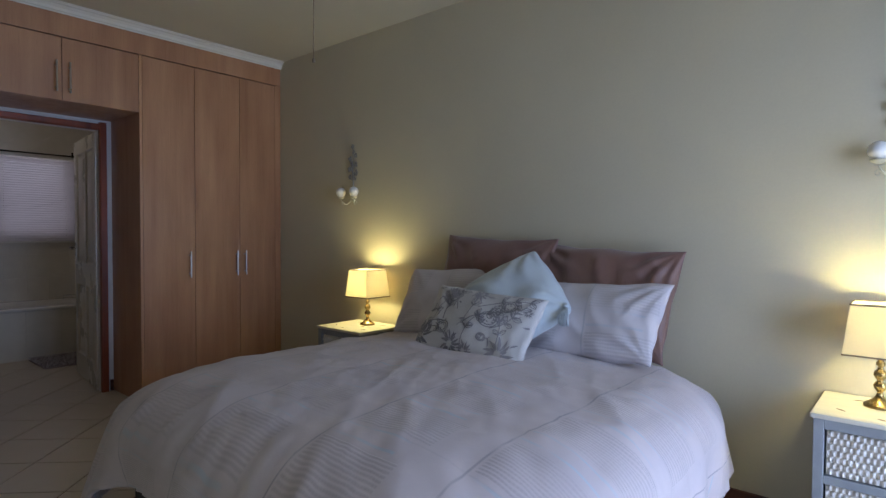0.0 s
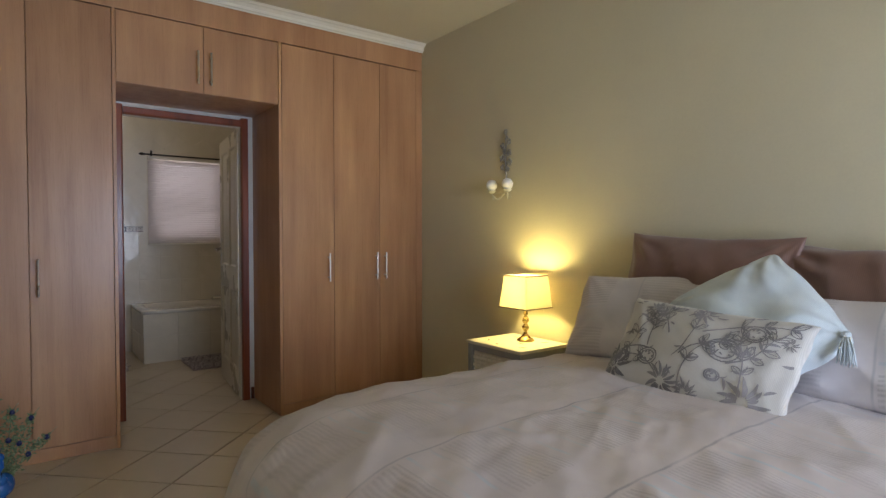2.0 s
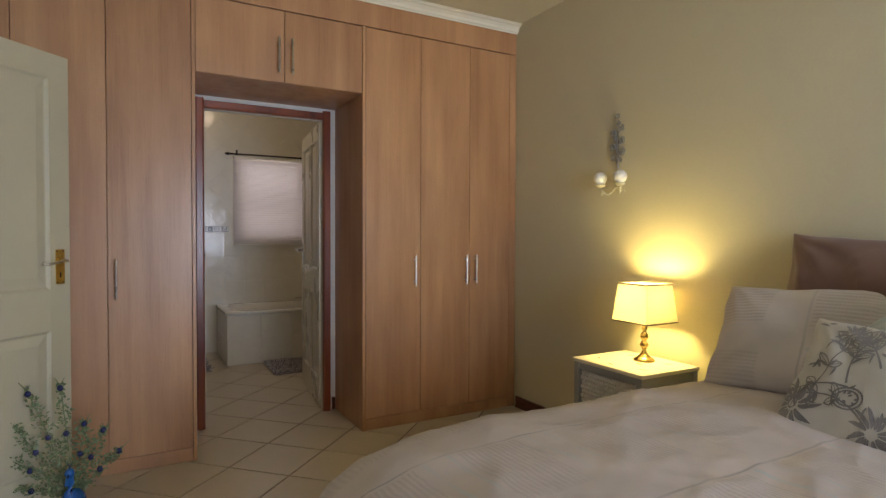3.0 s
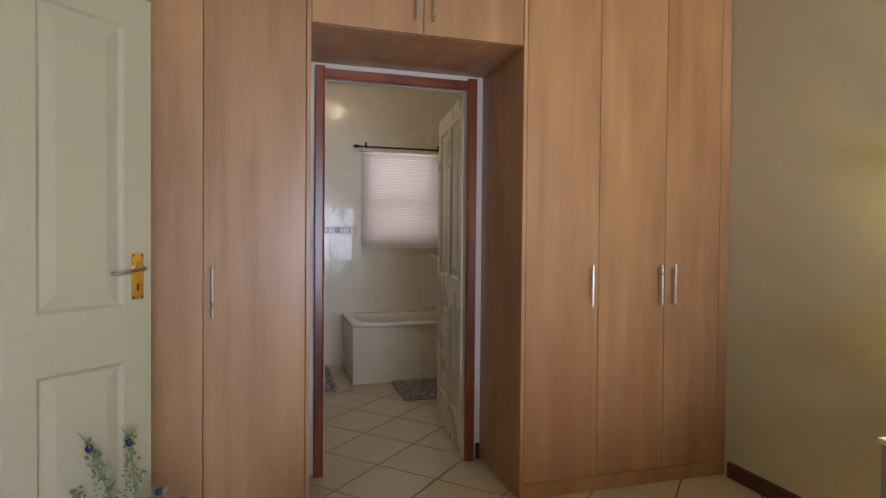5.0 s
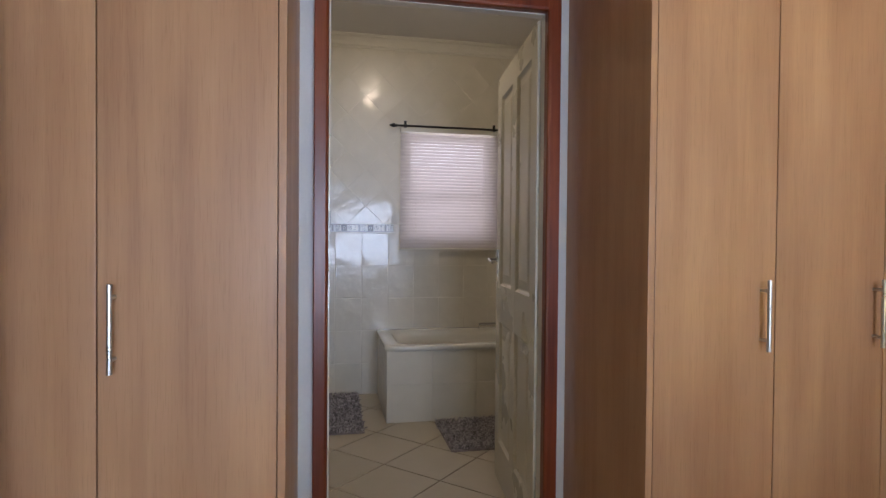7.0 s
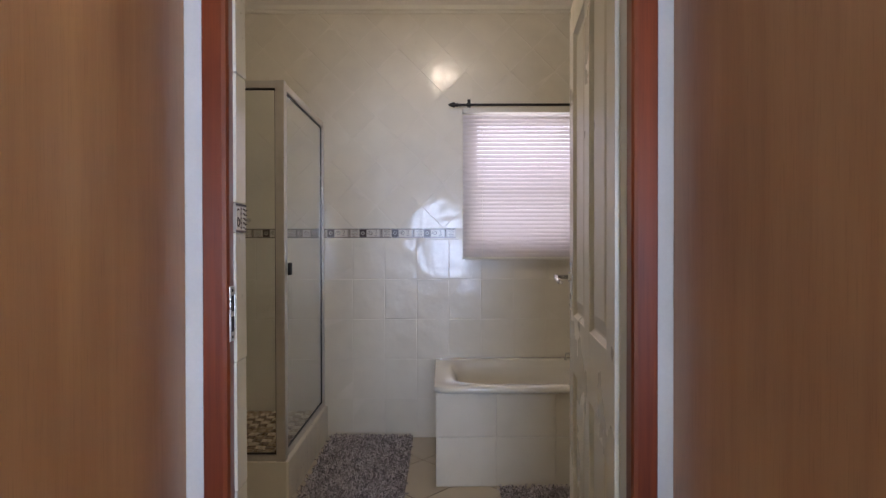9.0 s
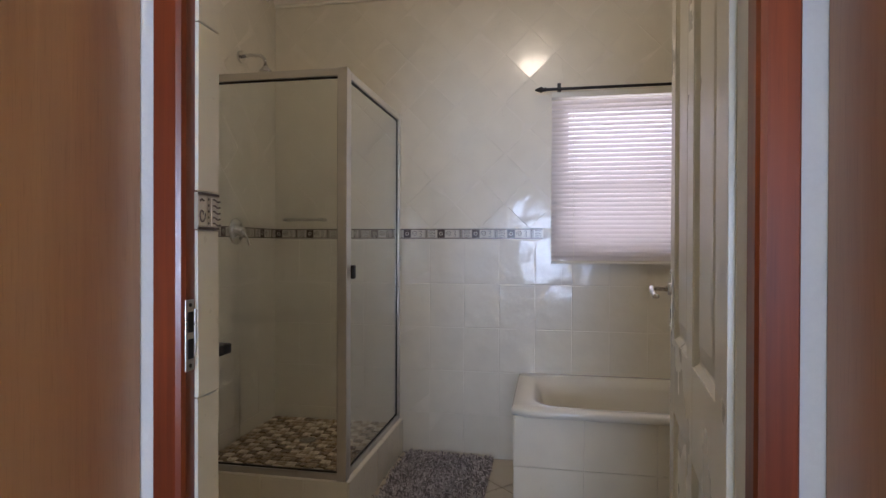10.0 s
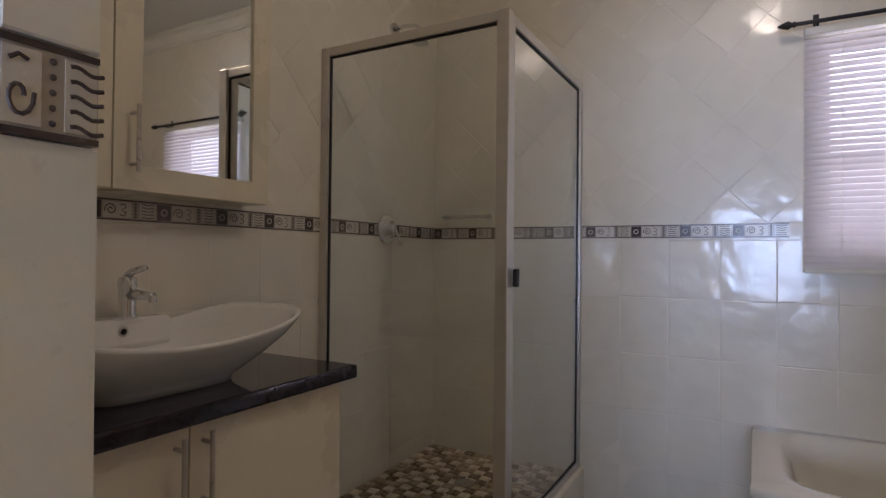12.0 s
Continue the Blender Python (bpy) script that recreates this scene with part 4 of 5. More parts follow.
def table_lamp(m, label):
    """A brass turned foot with a square tapered shade; lit."""
    l = thing("table_lamp", m, label, "table lamp", "bedside lamps")
    prof = [(0.052, 0.0), (0.052, 0.006), (0.047, 0.012), (0.034, 0.020), (0.022, 0.030), (0.013, 0.042), (0.009, 0.055), (0.013, 0.062), (0.020, 0.072), (0.022, 0.082), (0.015, 0.094), (0.009, 0.100), (0.016, 0.108), (0.022, 0.120), (0.020, 0.132), (0.011, 0.142), (0.008, 0.152), (0.014, 0.158), (0.014, 0.168), (0.009, 0.174), (0.009, 0.215), (0.012, 0.220), (0.012, 0.235)]
    part("foot", lathe(prof, 28), OLD_BRASS, l, "turned brass foot", smooth=True)
    bulb = part("bulb", ball(0.024, (0, 0, 0.300), (1, 1, 1.3)), BULB, l, "lit bulb", smooth=True)
    bulb.visible_shadow = False
    z0, z1, r0, r1 = 0.200, 0.388, 0.112, 0.092
    sh = bmesh.new()
    for (za, ra), (zb, rb) in (((z0, r0), (z1, r1)), ((z1, r1 - 0.0025), (z0, r0 - 0.0025))):
        a = [sh.verts.new((sx * ra, sy * ra * 0.98, za)) for sx, sy in ((-1, -1), (1, -1), (1, 1), (-1, 1))]
        b = [sh.verts.new((sx * rb, sy * rb * 0.98, zb)) for sx, sy in ((-1, -1), (1, -1), (1, 1), (-1, 1))]
        for i in range(4):
            sh.faces.new((a[i], a[(i + 1) % 4], b[(i + 1) % 4], b[i]))
    so = part("shade", sh, SHADE, l, "cream square fabric shade")
    for z, r in ((z0, r0), (z1, r1)):
        bm = bmesh.new()
        for sx, sy in ((1, 0), (-1, 0), (0, 1), (0, -1)):
            if sx:
                bm_box(min(sx * (r - 0.002), sx * (r + 0.0015)), max(sx * (r - 0.002), sx * (r + 0.0015)), -r, r, z - 0.003, z + 0.003, bm=bm)
            else:
                bm_box(-r, r, min(sy * (r - 0.002), sy * (r + 0.0015)) * 0.98, max(sy * (r - 0.002), sy * (r + 0.0015)) * 0.98, z - 0.003, z + 0.003, bm=bm)
        part("shade_trim", bm, TRIM_DARK, so)
    for a in (0, 90):
        part("shade_wire", tube([(-r1, 0, z1 - 0.03), (r1, 0, z1 - 0.03)], 0.0012, 6), STEEL, so, at=pose(0, 0, 0, 0, 0, a))
    return l


NS = ((-2.795, 2.665), (0.129, 2.688))
t1 = bedside_table(pose(*NS[0], 0.0), "grey-painted bedside table with woven drawers and pine top")
copy_thing(t1, pose(*NS[1], 0.0))
l1 = table_lamp(pose(-2.785, 2.725, 0.6015), "lit brass table lamp with a cream shade on a bedside table")
copy_thing(l1, pose(0.087, 2.735, 0.6015))
for x, y in ((-2.785, 2.725), (0.087, 2.735)):
    lamp("lamp_light", "POINT", LAMP_WATTS, (1.0, 0.84, 0.26), pose(x, y, 0.6015 + 0.335), radius=0.04)

# ---- wall lamps ----


def sconce(m, label):
    s = thing("wall_lamp", m, label, "wall lamp", "wall lamps")
    bm = tube([(0, -0.008, -0.10), (0.006, -0.012, 0.02), (-0.004, -0.012, 0.14), (0.002, -0.010, 0.30)], 0.006, 8, 0.6)
    part("stem", bm, PATINA, s, "grey patinated iron stem", smooth=True)
    rng = random.Random(5)
    for i, (x, z, r) in enumerate(((0.0, 0.305, 0.020), (-0.030, 0.215, 0.024), (0.034, 0.235, 0.022), (-0.034, 0.135, 0.026), (0.034, 0.165, 0.026), (0.036, 0.105, 0.028), (-0.012, 0.175, 0.020), (0.010, 0.262, 0.018), (-0.030, 0.075, 0.022), (0.018, 0.060, 0.022))):
        lf = bmesh.new()
        for k in range(5):
            a = 2 * math.pi * k / 5 + rng.uniform(0, 1)
            merge(lf, ball(r * 0.42, (x + r * 0.55 * math.cos(a), -0.014, z + r * 0.55 * math.sin(a)), (1, 0.35, 1), 10, 6))
        part("leaf_spray", lf, PATINA, s, smooth=True)
        part("tendril", tube([(0, -0.011, z - 0.03), (x * 0.6, -0.016, z - 0.012), (x, -0.014, z)], 0.0025, 6), PATINA, s)
    for sx in (-1, 1):
        pts = [(0, -0.010, -0.09)]
        for k in range(11):
            a = math.pi * k / 10
            pts.append((sx * (0.02 + 0.055 * k / 10), -0.012 - 0.055 * k / 10, -0.10 - 0.035 * math.sin(a)))
        arm = part("arm", tube(pts, 0.004, 8), PALE_IRON, s, "ivory iron scroll arm", smooth=True)
        part("drip_pan", lathe([(0.006, -0.018), (0.022, -0.010), (0.030, -0.002), (0.030, 0.001), (0.010, 0.001)], 18), PALE_IRON, arm, at=pose(sx * 0.075, -0.067, -0.078), smooth=True)
        part("globe", ball(0.037, (sx * 0.075, -0.067, -0.043), (1, 1, 1), 22, 14), CANDLE, s, "white opal glass globe", smooth=True)
        curl = [(sx * 0.075 + 0.02 * (1 - k / 9) * math.cos(0.9 * k), -0.05, -0.13 + 0.02 * (1 - k / 9) * math.sin(0.9 * k)) for k in range(10)]
        part("scroll", tube(curl, 0.003, 6), PALE_IRON, arm)
    part("cross_bar", tube([(-0.09, -0.05, -0.098), (0.09, -0.05, -0.098)], 0.0028, 6), PALE_IRON, s)
    part("wall_plate", tube([(0, -0.0005, -0.09), (0, -0.008, -0.09)], 0.026, 18), PALE_IRON, s)
    return s


s1 = sconce(pose(-3.12, HEAD - 0.001, 1.60), "wrought-iron double wall lamp with leaves and white globes")
copy_thing(s1, pose(0.135, HEAD - 0.001, 1.62))

cord = thing("pull_cord", pose(-1.57, 1.37, CEILING - 0.001), "thin beige pull cord hanging from the ceiling", "pull cord")
part("cord", tube([(0, 0, 0), (0.001, 0, -0.4), (0, 0.001, -0.82)], 0.0017, 6), TRIM_DARK, cord)
part("ceiling_rose", lathe([(0.03, -0.012), (0.035, -0.006), (0.035, 0.0)], 18), CORNICE, cord)
part("knob", ball(0.006, (0, 0.001, -0.825), (1, 1, 1.6), 10, 8), TRIM_DARK, cord)


def peacock():
    """A glazed bird ornament with a fan of glittering wire feathers, one mesh."""
    rng = random.Random(3)
    bm = bmesh.new()

    def put(other, slot):
        n0 = len(bm.faces)
        merge(bm, other)
        bm.faces.ensure_lookup_table()
        for f in bm.faces[n0:]:
            f.material_index = slot
            f.smooth = True

    put(lathe([(0.03, 0.0), (0.035, 0.005), (0.012, 0.012), (0.012, 0.05)], 16), 0)
    put(ball(0.055, (0, 0, 0.10), (0.85, 1.25, 0.95), 20, 14), 0)
    put(tube([(0, -0.035, 0.12), (0, -0.062, 0.16), (0, -0.066, 0.20), (0, -0.058, 0.235)], 0.026, 12, 0.5), 0)
    put(ball(0.020, (0, -0.062, 0.245), (0.9, 1.15, 1), 14, 10), 0)
    put(tube([(0, -0.08, 0.243), (0, -0.10, 0.238)], 0.006, 8, 0.2), 2)
    for k in (-1, 0, 1):
        put(tube([(0, -0.058, 0.262), (0.008 * k, -0.056, 0.285)], 0.0015, 5), 2)
    for deg, ln in ((-74, 0.28), (-50, 0.36), (-33, 0.44), (-19, 0.50), (-6, 0.49), (6, 0.32), (20, 0.30), (42, 0.24)):
        a = radians(deg)
        pts = []
        for k in range(9):
            q = k / 8
            pts.append(Vector((math.sin(a) * ln * q * 1.05, 0.03 + 0.03 * q, 0.10 + math.cos(a) * ln * q + 0.05 * q * (1 - q))))
        put(tube(pts, 0.0022, 5), 1)
        for k in range(200):
            q = 0.10 + 0.90 * k / 199
            j = min(7, int(q * 8))
            p = pts[j].lerp(pts[j + 1], q * 8 - j)
            w = 0.026 * math.sin(math.pi * min(0.97, q * 0.92)) + 0.004
            o = Vector((rng.uniform(-w, w), rng.uniform(-0.008, 0.008), rng.uniform(-w, w) * 0.6))
            lf = bmesh.new()
            d = Vector((rng.uniform(-1, 1), rng.uniform(-1, 1), rng.uniform(-0.2, 1))).normalized() * rng.uniform(0.012, 0.026)
            s = d.cross(Vector((0, 1, 0.2))).normalized() * 0.0045
            vs = [lf.verts.new(c) for c in (p + o, p + o + d * 0.5 + s, p + o + d, p + o + d * 0.5 - s)]
            lf.faces.new(vs)
            put(lf, 1)
        for q in (0.55, 0.97):
            j = min(7, int(q * 8))
            p = pts[j].lerp(pts[j + 1], q * 8 - j)
            put(ball(0.013, tuple(p + Vector((0, -0.008, 0))), (0.9, 0.5, 1), 10, 8), 2)
        for sgn in (-1, 1):
            put(tube([pts[8], pts[8] + Vector((sgn * 0.02 * math.cos(a) + 0.03 * math.sin(a), 0, 0.03 * math.cos(a) + sgn * 0.02 * math.sin(a)))], 0.002, 5, 0.6), 1)
    return solid("peacock_ornament", bm, [PEACOCK_BLUE, GLITTER, EYE_SPOT], "blue bird ornament with glittering green fan on the floor", "ornament", at=pose(-3.60, 0.24, 0.001, 0, 0, 84))


peacock()

# ---- shower ----
SX, SY, KERB, SH_TOP = -6.21, 0.51, 0.20, 1.99
setting("shower_kerb", [(SX - 0.03, SX + 0.022, LEFT + 0.001, SY + 0.03, 0.001, KERB), (FAR + 0.001, SX - 0.03, SY - 0.03, SY + 0.03, 0.001, KERB), (FAR + 0.001, SX - 0.03, LEFT + 0.001, SY - 0.03, 0.001, 0.165)], WHITE_GROUT, "ivory tiled kerb round the shower tray", "kerb")
shower = thing("shower_enclosure", pose(SX, SY, KERB), "corner shower enclosure with clear glass and aluminium frame", "shower")


def alu(name, x0, x1, y0, y1, z0, z1, label=""):
    return part(name, bm_box(x0, x1, y0, y1, z0, z1, 0.003), ALU, shower, label)


HT = SH_TOP - KERB
alu("corner_post", -0.022, 0.022, -0.022, 0.022, 0.001, HT, "wide aluminium corner post")
alu("corner_post", -0.055, -0.023, -0.014, 0.014, 0.001, HT)
alu("wall_channel", -0.016, 0.016, LEFT - SY + 0.002, LEFT - SY + 0.038, 0.001, HT)
alu("wall_channel", FAR - SX + 0.002, FAR - SX + 0.034, -0.016, 0.016, 0.001, HT)
alu("top_rail", -0.014, 0.014, LEFT - SY + 0.038, -0.022, HT - 0.035, HT)
alu("bottom_rail", -0.014, 0.014, LEFT - SY + 0.038, -0.022, 0.001, 0.030)
alu("top_rail", FAR - SX + 0.034, -0.055, -0.014, 0.014, HT - 0.035, HT)
alu("bottom_rail", FAR - SX + 0.034, -0.055, -0.014, 0.014, 0.001, 0.030)
fixed = part("glass_panel", bm_box(-0.003, 0.003, LEFT - SY + 0.038, -0.022, 0.030, HT - 0.035), GLASS, shower, "fixed clear glass panel")
for y0, y1, z0, z1 in ((LEFT - SY + 0.038, LEFT - SY + 0.044, 0.03, HT - 0.035), (LEFT - SY + 0.044, -0.022, 0.030, 0.036), (LEFT - SY + 0.044, -0.022, HT - 0.042, HT - 0.035), (-0.028, -0.022, 0.036, HT - 0.042)):
    part("seal", bm_box(-0.006, 0.006, y0, y1, z0, z1), RUBBER, fixed)
sdoor = part("glass_door", bm_box(FAR - SX + 0.040, -0.058, -0.003, 0.003, 0.034, HT - 0.04), GLASS, shower, "hinged clear glass shower door")
for x0, x1, z0, z1 in ((FAR - SX + 0.034, FAR - SX + 0.041, 0.03, HT - 0.035), (FAR - SX + 0.041, -0.056, 0.030, 0.0365), (FAR - SX + 0.041, -0.056, HT - 0.043, HT - 0.035)):
    part("seal", bm_box(x0, x1, -0.006, 0.006, z0, z1), RUBBER, sdoor)
part("knob", bm_box(-0.045, -0.018, 0.0235, 0.040, 0.875, 0.935, 0.004), BLACK_IRON, shower, "black plastic door catch")
fixed.visible_shadow = False
sdoor.visible_shadow = False

sh = thing("shower_rose", pose(-6.70, LEFT, 2.245), "chrome shower head on a short wall arm", "shower head")
part("flange", tube([(0, 0.0005, 0), (0, 0.012, 0)], 0.032, 20), CHROME, sh)
part("arm", tube([(0, 0.01, 0), (0, 0.06, 0.006), (-0.012, 0.115, 0.004), (-0.02, 0.135, -0.015), (-0.022, 0.14, -0.045)], 0.0095, 10), CHROME, sh, smooth=True)
part("head", lathe([(0.012, 0.0), (0.016, -0.012), (0.034, -0.030), (0.036, -0.040), (0.030, -0.042)], 20), CHROME, sh, smooth=True, at=pose(-0.022, 0.14, -0.045))
mx = thing("shower_mixer", pose(-6.66, LEFT, 1.295), "chrome shower mixer with a lever on a round plate", "mixer tap")
part("plate", lathe([(0.070, 0.0), (0.070, 0.006), (0.060, 0.012), (0.030, 0.016), (0.026, 0.045), (0.020, 0.050)], 28), CHROME, mx, smooth=True, at=pose(0, 0.0005, 0, -90, 0, 0))
part("lever", tube([(0, 0.045, 0), (-0.01, 0.06, -0.03), (-0.02, 0.07, -0.075)], 0.008, 10, 0.8), CHROME, mx, smooth=True)
rail = thing("towel_rail", pose(FAR, -0.06, 1.375), "small chrome rail on the shower wall", "rail")
part("bar", tube([(0.05, -0.13, 0), (0.05, 0.13, 0)], 0.008, 10), CHROME, rail)
for y in (-0.115, 0.115):
    part("bracket", tube([(0.0005, y, 0), (0.05, y, 0)], 0.012, 12), CHROME, rail)

# ---- vanity ----
vanity = thing("vanity_unit", pose(-5.28, LEFT, 0), "ivory bathroom vanity cabinet with two doors", "vanity")
part("body", bm_box(-0.50, 0.48, 0.002, 0.435, 0.08, 0.815, 0.002), VANITY, vanity)
part("plinth", bm_box(-0.49, 0.47, 0.002, 0.38, 0.001, 0.08, 0.001), VANITY, vanity)
for x0, x1, hx in ((-0.50, -0.0015, -0.034), (0.0015, 0.48, 0.034)):
    d = part("door", bm_box(x0, x1, 0.437, 0.455, 0.085, 0.812, 0.0025), VANITY, vanity)
    h = part("handle", tube([(hx, 0.487, 0.62), (hx, 0.487, 0.795)], 0.006, 10), STEEL, d, "steel bar handle")
    for z in (0.645, 0.77):
        part("handle_post", tube([(hx, 0.455, z), (hx, 0.485, z)], 0.005, 8), STEEL, h)
solid("granite_counter", bm_box(-5.82, BATHFACE - 0.001, LEFT + 0.001, 0.215, 0.8155, 0.855, 0.008), GRANITE, "polished dark granite vanity top", "counter")


def basin():
    """A long vessel bowl with swept-up ends on a low foot."""
    bm = bmesh.new()
    n, rings = 56, []
    L, W = 0.368, 0.205

    def ring(k, z, lift):
        out = []
        for i in range(n):
            a = 2 * math.pi * i / n
            ca, sa = math.cos(a), math.sin(a)
            r = (abs(ca) ** 4.6 + abs(sa) ** 4.6) ** (-1 / 4.6)
            x, y = L * k * ca * r, W * (k * 0.9 + 0.1) * sa * r
            out.append(bm.verts.new((x, y, z + lift * (abs(x) / L) ** 2)))
        rings.append(out)

    for k, z, lift in ((0.48, 0.0, 0), (0.50, 0.015, 0), (0.56, 0.028, 0.0), (0.72, 0.060, 0.010), (0.88, 0.088, 0.034), (0.985, 0.108, 0.056), (1.0, 0.114, 0.058), (0.985, 0.120, 0.058), (0.94, 0.116, 0.054), (0.85, 0.090, 0.034), (0.68, 0.062, 0.010), (0.40, 0.045, 0.0), (0.05, 0.040, 0)):
        ring(k, z, lift)
    for a, b in zip(rings, rings[1:]):
        for i in range(n):
            bm.faces.new((a[i], a[(i + 1) % n], b[(i + 1) % n], b[i]))
    bm.faces.new(rings[0][::-1])
    bm.faces.new(rings[-1])
    return bm


bs = thing("basin", pose(-5.335, -0.03, 0.8555), "white ceramic vessel basin with swept-up ends on the granite", "basin")
part("bowl", basin(), CERAMIC, bs, smooth=True)
part("back_ledge", bm_box(-0.16, 0.16, -0.228, -0.150, 0.070, 0.150, 0.014), CERAMIC, bs, smooth=False)
part("overflow", tube([(-0.02, -0.1505, 0.118), (-0.02, -0.146, 0.118)], 0.013, 18), CHROME, bs, "chrome overflow ring")
# flat black disc on the ring, coloured like the shaded hollow it replaces
part("overflow_hole", tube([(-0.02, -0.1462, 0.118), (-0.02, -0.1452, 0.118)], 0.008, 14), BLACK_IRON, bs)
part("waste", lathe([(0.024, 0.041), (0.020, 0.045)], 18), CHROME, bs)
tap = thing("basin_tap", pose(-5.375, -0.195, 1.0055) @ Matrix.Scale(1.0, 4), "chrome single-lever basin tap", "tap")
part("body", lathe([(0.026, 0.0), (0.026, 0.006), (0.022, 0.012), (0.021, 0.075), (0.024, 0.085), (0.022, 0.104), (0.012, 0.110)], 20), CHROME, tap, smooth=True)
part("spout", tube([(0, 0.010, 0.060), (0, 0.05, 0.064), (0, 0.105, 0.060)], 0.014, 12, 0.85), CHROME, tap, smooth=True)
part("nozzle", tube([(0, 0.105, 0.064), (0, 0.107, 0.046)], 0.010, 12), CHROME, tap)
part("lever", tube([(0, 0.0, 0.108), (0, 0.02, 0.122), (0, 0.075, 0.132)], 0.011, 10, 0.7), CHROME, tap, smooth=True)

cab = thing("mirror_cabinet", pose(-5.305, LEFT, 1.335), "ivory bathroom wall cabinet with a mirrored door", "cabinet")
part("body", bm_box(-0.51, 0.49, 0.001, 0.098, 0.0, 0.80, 0.002), VANITY, cab)
part("door", bm_box(0.002, 0.49, 0.100, 0.118, 0.001, 0.80, 0.003), VANITY, cab, "plain ivory cabinet door")
frame_bm = bmesh.new()
for b in ((-0.51, -0.442, 0.0, 0.80), (-0.075, -0.002, 0.0, 0.80), (-0.442, -0.075, 0.0, 0.066), (-0.442, -0.075, 0.734, 0.80)):
    bm_box(b[0], b[1], 0.100, 0.118, b[2] + 0.001, b[3], bm=frame_bm)
mdoor = part("mirror_door", frame_bm, VANITY, cab, "ivory framed cabinet door")
part("mirror", bm_box(-0.441, -0.076, 0.104, 0.110, 0.067, 0.733), MIRROR, mdoor, "clear mirror glass")
hh = part("handle", tube([(-0.047, 0.150, 0.045), (-0.047, 0.150, 0.215)], 0.006, 10), STEEL, mdoor, "steel bar handle")
for z in (0.065, 0.195):
    part("handle_post", tube([(-0.047, 0.118, z), (-0.047, 0.148, z)], 0.005, 8), STEEL, hh)

# ---- bath ----
BX0, BX1, BY0, BY1, BZ = FAR + 0.002, -6.37, 1.235, 2.93, 0.505
bath = thing("bathtub", pose((BX0 + BX1) / 2, (BY0 + BY1) / 2, 0), "ivory built-in bathtub with a tiled front panel", "bathtub")
hx, hy = (BX1 - BX0) / 2, (BY1 - BY0) / 2


def tub():
    bm = bmesh.new()
    n, rings = 72, []

    def ring(ax, ay, e, z):
        out = []
        for i in range(n):
            a = 2 * math.pi * (i + 0.5) / n
            ca, sa = math.cos(a), math.sin(a)
            r = (abs(ca) ** e + abs(sa) ** e) ** (-1 / e)
            out.append(bm.verts.new((ax * ca * r, ay * sa * r, z)))
        rings.append(out)

    for ax, ay, e, z in ((hx - 0.001, hy - 0.001, 60, BZ - 0.035), (hx + 0.008, hy + 0.008, 60, BZ - 0.030), (hx + 0.010, hy + 0.010, 60, BZ - 0.008), (hx + 0.004, hy + 0.004, 50, BZ), (hx - 0.055, hy - 0.075, 7, BZ + 0.001), (hx - 0.068, hy - 0.09, 6, BZ - 0.006), (hx - 0.085, hy - 0.115, 5, BZ - 0.05), (hx - 0.13, hy - 0.19, 4, BZ - 0.33), (hx - 0.20, hy - 0.30, 3.5, BZ - 0.38), (0.02, 0.04, 2, BZ - 0.39)):
        ring(ax, ay, e, z)
    for a, b in zip(rings, rings[1:]):
        for i in range(n):
            bm.faces.new((a[i], a[(i + 1) % n], b[(i + 1) % n], b[i]))
    bm.faces.new(rings[-1])
    return bm


part("tub", tub(), ACRYLIC, bath, "glossy ivory acrylic tub", smooth=True)
pb = bmesh.new()
bm_box(hx - 0.04, hx - 0.010, -hy + 0.004, hy, 0.001, BZ - 0.034, bm=pb)
bm_box(-hx, hx - 0.04, -hy + 0.006, -hy + 0.04, 0.001, BZ - 0.034, bm=pb)
panel = part("bath_panel", pb, WHITE_GROUT, bath, "ivory tiled bath panel")
for sgn in (-1, 1):
    part("grip", tube([(sgn * (hx - 0.075), -0.05, BZ - 0.002), (sgn * (hx - 0.075), -0.05, BZ + 0.035), (sgn * (hx - 0.075), 0.17, BZ + 0.035), (sgn * (hx - 0.075), 0.17, BZ - 0.002)], 0.009, 10), CHROME, bath, "chrome grab handle", smooth=False)

# ---- bathroom window ----
bw = thing("window_2", pose(FAR - 0.1, 1.80, 1.215), "small bathroom window behind a white blind", "window", kind="structure")
for b in ((-0.02, 0.02, -0.34, -0.305, 0, 0.825), (-0.02, 0.02, 0.305, 0.34, 0, 0.825), (-0.02, 0.02, -0.305, 0.305, 0, 0.035), (-0.02, 0.02, -0.305, 0.305, 0.79, 0.825), (-0.02, 0.02, -0.305, 0.305, 0.325, 0.370)):
    part("window_frame", bm_box(*b, bevel=0.003), CORNICE, bw)
for z0, z1 in ((0.035, 0.325), (0.370, 0.79)):
    gp = part("pane", bm_box(-0.003, 0.003, -0.305, 0.305, z0, z1), GLASS, bw)
    gp.visible_shadow = False

blind = thing("venetian_blind", pose(FAR + 0.035, 1.80, 1.125), "white venetian blind, slats half closed", "blind")
part("headrail", bm_box(-0.022, 0.022, -0.40, 0.40, 0.915, 0.945, 0.003), CORNICE, blind)
part("bottom_rail", bm_box(-0.018, 0.018, -0.40, 0.40, 0.0, 0.014, 0.004), CORNICE, blind)
slat_bm = bmesh.new()
prev = None
for k in range(7):
    q = k / 6 - 0.5
    y = q * 0.0265
    zz = 0.0032 * (1 - 4 * q * q)
    row = [slat_bm.verts.new((y, sx * 0.40, zz)) for sx in (-1, 1)]
    if prev:
        slat_bm.faces.new((prev[0], row[0], row[1], prev[1]))
    prev = row
